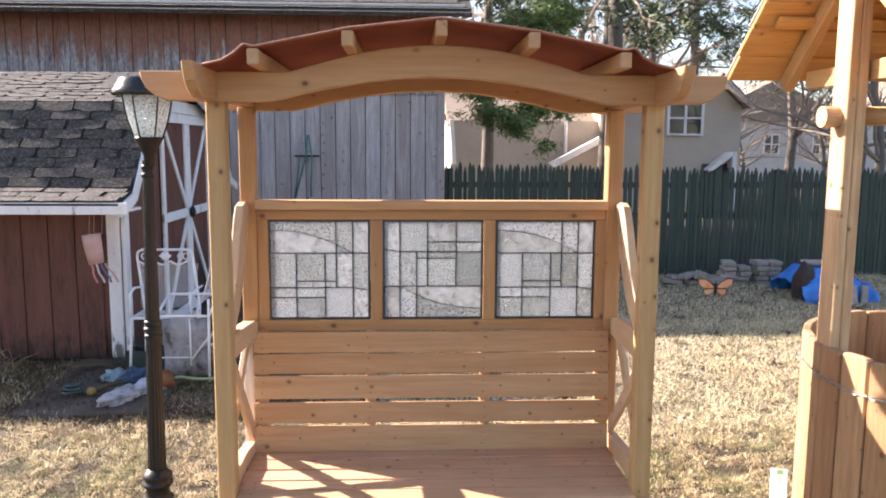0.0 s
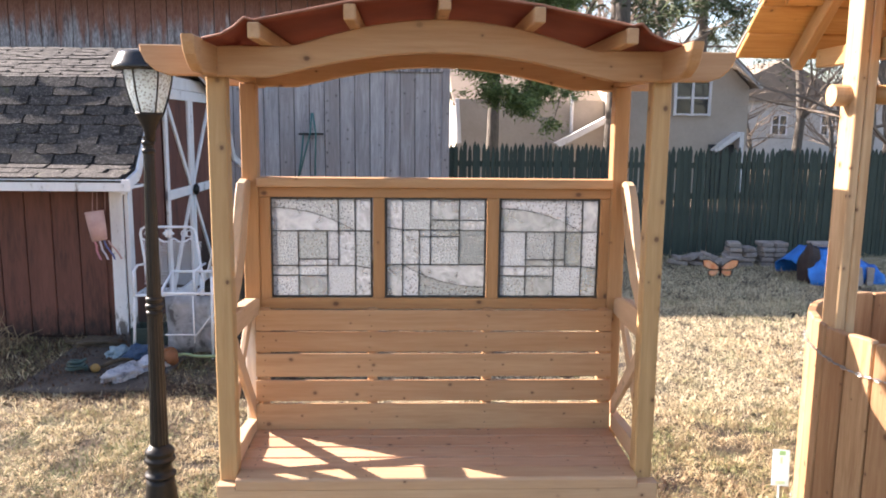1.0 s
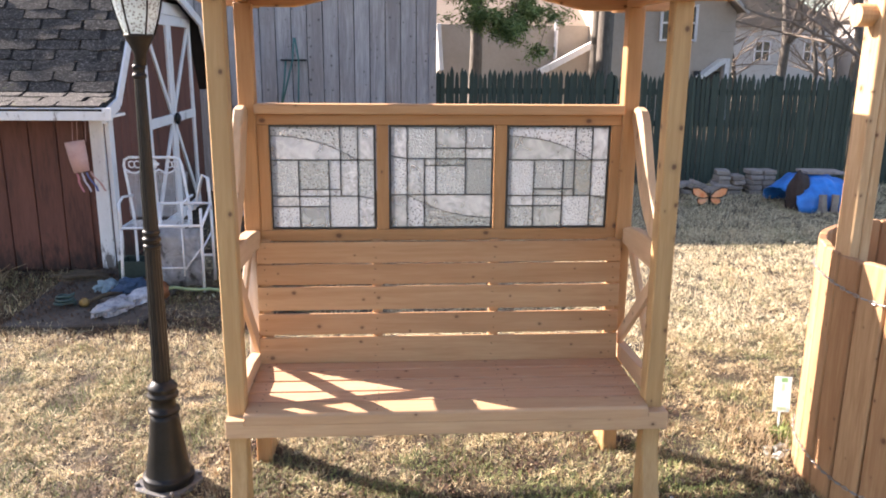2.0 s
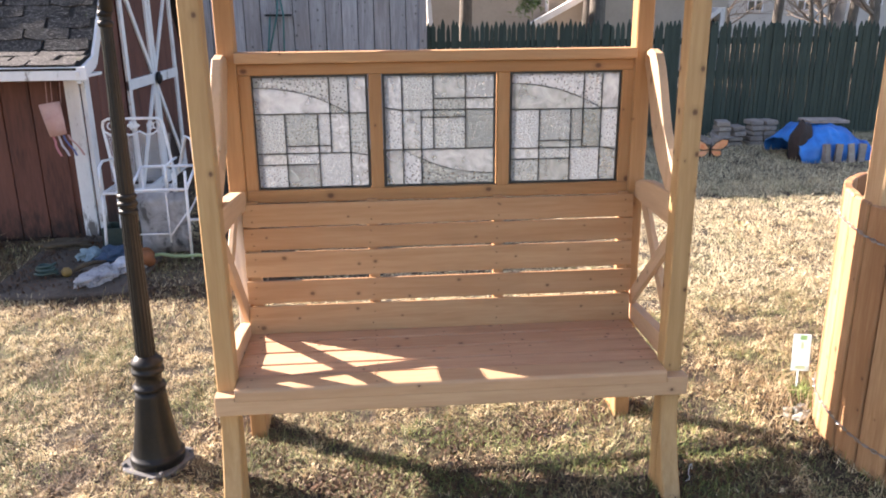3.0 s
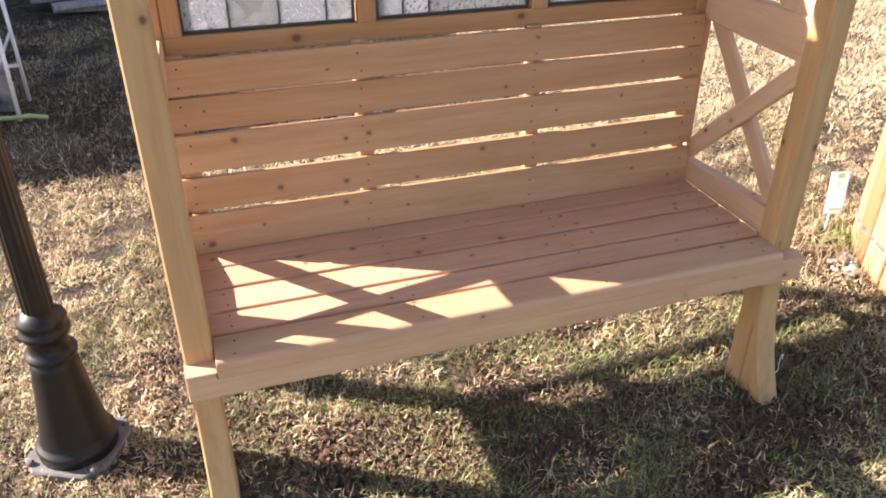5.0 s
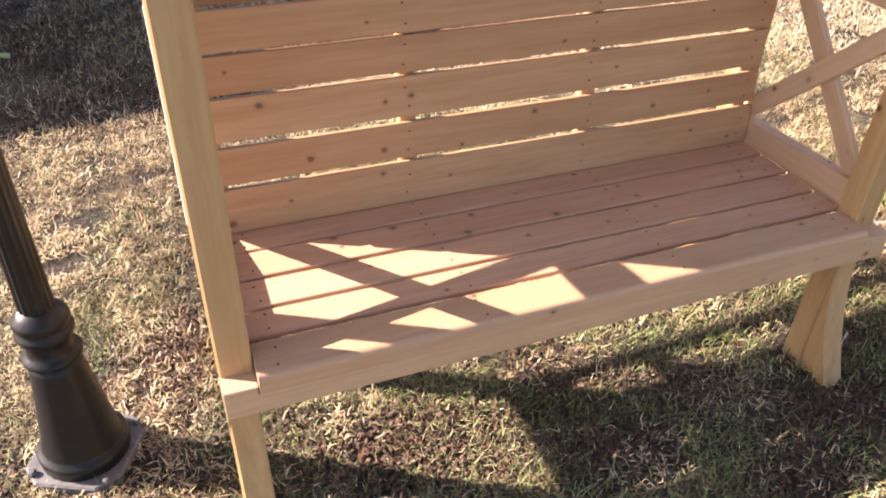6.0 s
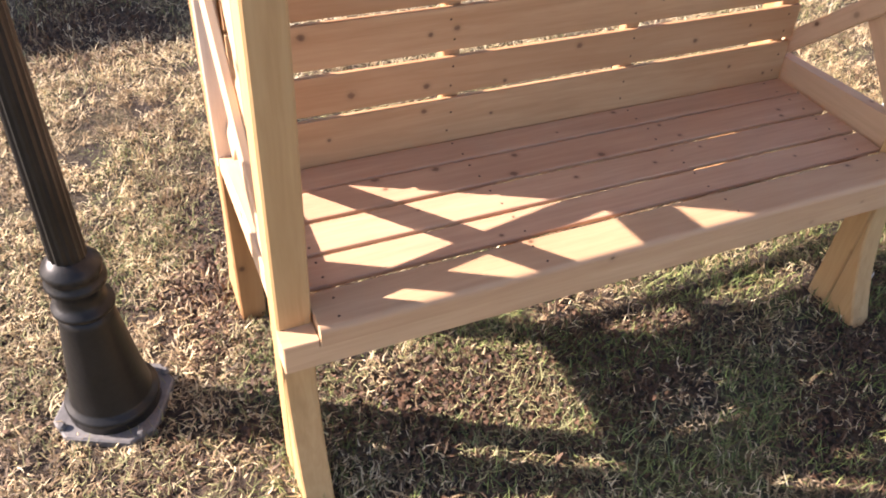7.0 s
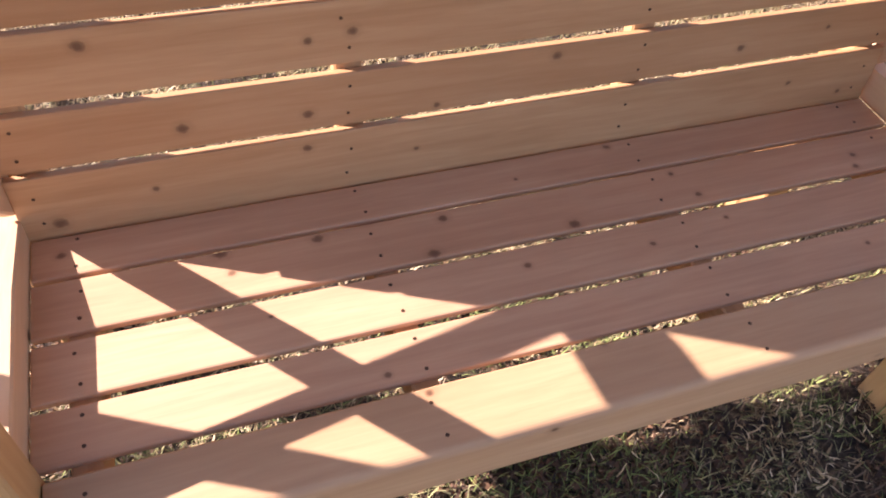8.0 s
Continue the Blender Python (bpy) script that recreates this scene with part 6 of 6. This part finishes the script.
leafy = clumped(1.6, 0.22, 0.22, 15)
tufted = clumped(3.2, -0.45, 0.30, 31)
clumps = clumped(9.5, -0.30, 0.32, 35)


def drifts(x, y, r):
    """Drifts of dead leaves under the seat's front and along the bench's end."""
    lim = r.uniform(0.15, 1.25, len(x))
    return (((x + 0.07) / 0.42) ** 2 + ((y - 2.53) / 0.27) ** 2 < lim) | (((x + 0.73) / 0.17) ** 2 + ((y - 3.05) / 0.36) ** 2 < lim * 0.4)


def turf(x, y, r):
    """Thick in tufts, thin where dead leaves lie round the bench and where its shade is deepened."""
    bare = leafy(x, y, r) & (y < 3.5) & (y > 1.5) & (x > -1.3)
    # ellipse under the bench: fewer straw blades, so darker ground deepens its shade
    worn = ((x - 0.28) / 0.98) ** 2 + ((y - 2.48) / 0.58) ** 2 < r.uniform(0.3, 1.2, len(x))
    worn |= drifts(x, y, r) & (r.uniform(0, 1, len(x)) < 0.8)
    return tufted(x, y, r) & (clumps(x, y, r) | (r.uniform(0, 1, len(x)) < 0.16)) & ~(bare & (r.uniform(0, 1, len(x)) < 0.62)) & ~(worn & (r.uniform(0, 1, len(x)) < 0.55))


blades("lawn_grass", TEXT, straw, 430000, (-2.5, 2.7, 0.9, 4.6), 0.011, 0.040, 0.0040, 0.42, 1, turf, 2, (-2.8, 1.4))
blades("lawn_grass", TEXT, pale_straw, 190000, (-3.9, 5.4, 3.9, 7.4), 0.018, 0.06, 0.0044, 0.45, 2, lambda x, y, r: clumped(2.2, -1.0, 0.40, 32)(x, y, r) & (x > r.normal(-0.4, 0.25, len(x))), 2)
blades("lawn_grass", TEXT, straw, 75000, (-3.9, 0.3, 3.9, 7.4), 0.018, 0.06, 0.0044, 0.45, 22, lambda x, y, r: clumped(2.2, -0.45, 0.30, 34)(x, y, r) & (x < r.normal(-0.4, 0.25, len(x))), 2)
blades("lawn_grass", TEXT, pale_straw, 110000, (0.0, 8.5, 6.6, 10.4), 0.025, 0.075, 0.0065, 0.45, 3, clumped(1.6, -1.1, 0.4, 33), 2)
blades("lawn_grass", TEXT, straw, 200000, (-7.0, 9.0, -4.0, 6.2), 0.02, 0.065, 0.010, 0.40, 4, lambda x, y, r: ~((x > -2.3) & (x < 2.4) & (y > 1.3)) & (x > y - 8.6), 1)
ring = lambda x, y, r: ((x - 2.181) ** 2 + (y - 2.605) ** 2 < r.uniform(0.38, 0.50, len(x))) & (x < 2.35)
blades("lawn_grass", "longer grass left standing round the foot of the tub", straw, 26000, (1.0, 3.2, 1.5, 3.7), 0.03, 0.075, 0.0034, 0.85, 71, ring, 2, (-1.6, 0.3))
blades("green_shoots", "longer green grass left standing round the foot of the tub", fresh_shoots, 14000, (1.0, 3.2, 1.5, 3.7), 0.03, 0.070, 0.0030, 0.90, 72, ring, 2, (-1.4, 0.3))
olive = leafage("olive_blades", (0.13, 0.135, 0.05), (0.40, 0.38, 0.18))
thatch = leafage("brown_thatch", (0.05, 0.035, 0.022), (0.22, 0.15, 0.09))
blades("lawn_grass", TEXT, olive, 105000, (-2.4, 2.6, 1.0, 4.5), 0.014, 0.050, 0.0030, 0.60, 51, clumped(1.3, 0.05, 0.45, 53), 2)
blades("lawn_grass", TEXT, thatch, 130000, (-2.4, 2.6, 1.0, 4.5), 0.012, 0.042, 0.0034, 0.55, 52, clumped(2.1, 0.0, 0.45, 54), 2)
SHOOTS = "fine green grass shoots in patches of the lawn"
blades("green_shoots", SHOOTS, shoots, 110000, (-2.0, 2.3, 1.2, 4.3), 0.014, 0.045, 0.0024, 0.80, 5, clumped(1.5, 0.75, 0.35, 8), 2, (-1.4, 0.3))
blades("green_shoots", SHOOTS, shoots, 40000, (-3.2, 5.0, 4.3, 7.5), 0.02, 0.05, 0.0045, 0.8, 6, clumped(0.9, 1.05, 0.35, 9), 2, (-1.2, 0.4))
blades("green_shoots", SHOOTS, fresh_shoots, 22000, (-0.5, 1.5, 1.8, 3.1), 0.016, 0.050, 0.0027, 0.75, 12, clumped(2.2, 0.1, 0.35, 18), 2, (-1.4, 0.3))
DEAD = "shrivelled brown leaf bits in the lawn"
blades("leaf_litter", DEAD, litter, 62000, (-1.4, 2.2, 1.5, 3.6), 0.008, 0.022, 0.010, 0.40, 7, leafy, 2, (-3.0, 3.0))
blades("leaf_litter", DEAD, litter, 64000, (-1.6, 0.8, 1.8, 3.9), 0.008, 0.024, 0.010, 0.40, 17, drifts, 2, (-3.0, 3.0))
blades("leaf_litter", "dead leaves blown against the shed and the slab", litter, 34000, (-3.4, -0.5, 4.3, 6.1), 0.012, 0.032, 0.013, 0.45, 11, lambda x, y, r: (y < 5.86) & (off_slab(x, y) | (r.uniform(0, 1, len(x)) < 0.16 + 0.4 * (y > 5.6) + 0.3 * (x < -2.25))), 2, (-3.0, 3.0), True)
blades("lawn_grass", "thin dark grass round the concrete slab", thatch, 26000, (-3.6, -0.4, 4.35, 6.2), 0.02, 0.065, 0.005, 0.55, 61, lambda x, y, r: y < 5.86, 2)
blades("lawn_grass", "thin dark grass round the concrete slab", olive, 14000, (-3.6, -0.4, 4.35, 6.2), 0.02, 0.065, 0.0045, 0.60, 62, lambda x, y, r: clumped(1.4, 0.1, 0.3, 63)(x, y, r) & (y < 5.86), 2)


def tuft(name, label, x, y, spread, n, lo, hi, width, mat, seed, category="plant"):
    r = random.Random(seed)
    s = Soup()
    for k in range(n):
        a, q = r.uniform(0, 6.28), r.gauss(0, spread)
        p = Vector((q * math.cos(a), q * math.sin(a), 0))
        d = Vector((r.gauss(0, .35), r.gauss(0, .35), 1)).normalized()
        ln = r.uniform(lo, hi)
        pts = [p, p + d * ln * 0.5, p + (d + Vector((r.gauss(0, .3), r.gauss(0, .3), -0.15))).normalized() * ln]
        s.tube(pts, [width, width * 0.8, width * 0.3], 3, False)
    single(name, s.mesh(name), mat, label, category, (x, y, 0), kind="stuff" if category == "grass" else "")


tuft("green_tuft", "small tuft of fresh green grass by the tub", 1.66, 3.02, 0.05, 70, 0.03, 0.07, 0.0022, fresh_shoots, 5, "grass")
dry = mottled("dry_stems", [(0.3, (0.26, 0.18, 0.10)), (0.7, (0.50, 0.40, 0.25))], 12.0, 0.9)
tuft("dry_shrub", "dry leafless perennial stems by the tub", 1.52, 2.98, 0.15, 80, 0.05, 0.15, 0.0024, dry, 3)
tuft("dry_clump", "dry straw clump beside the shed wall", -3.05, 5.45, 0.10, 60, 0.12, 0.32, 0.004, dry, 4)
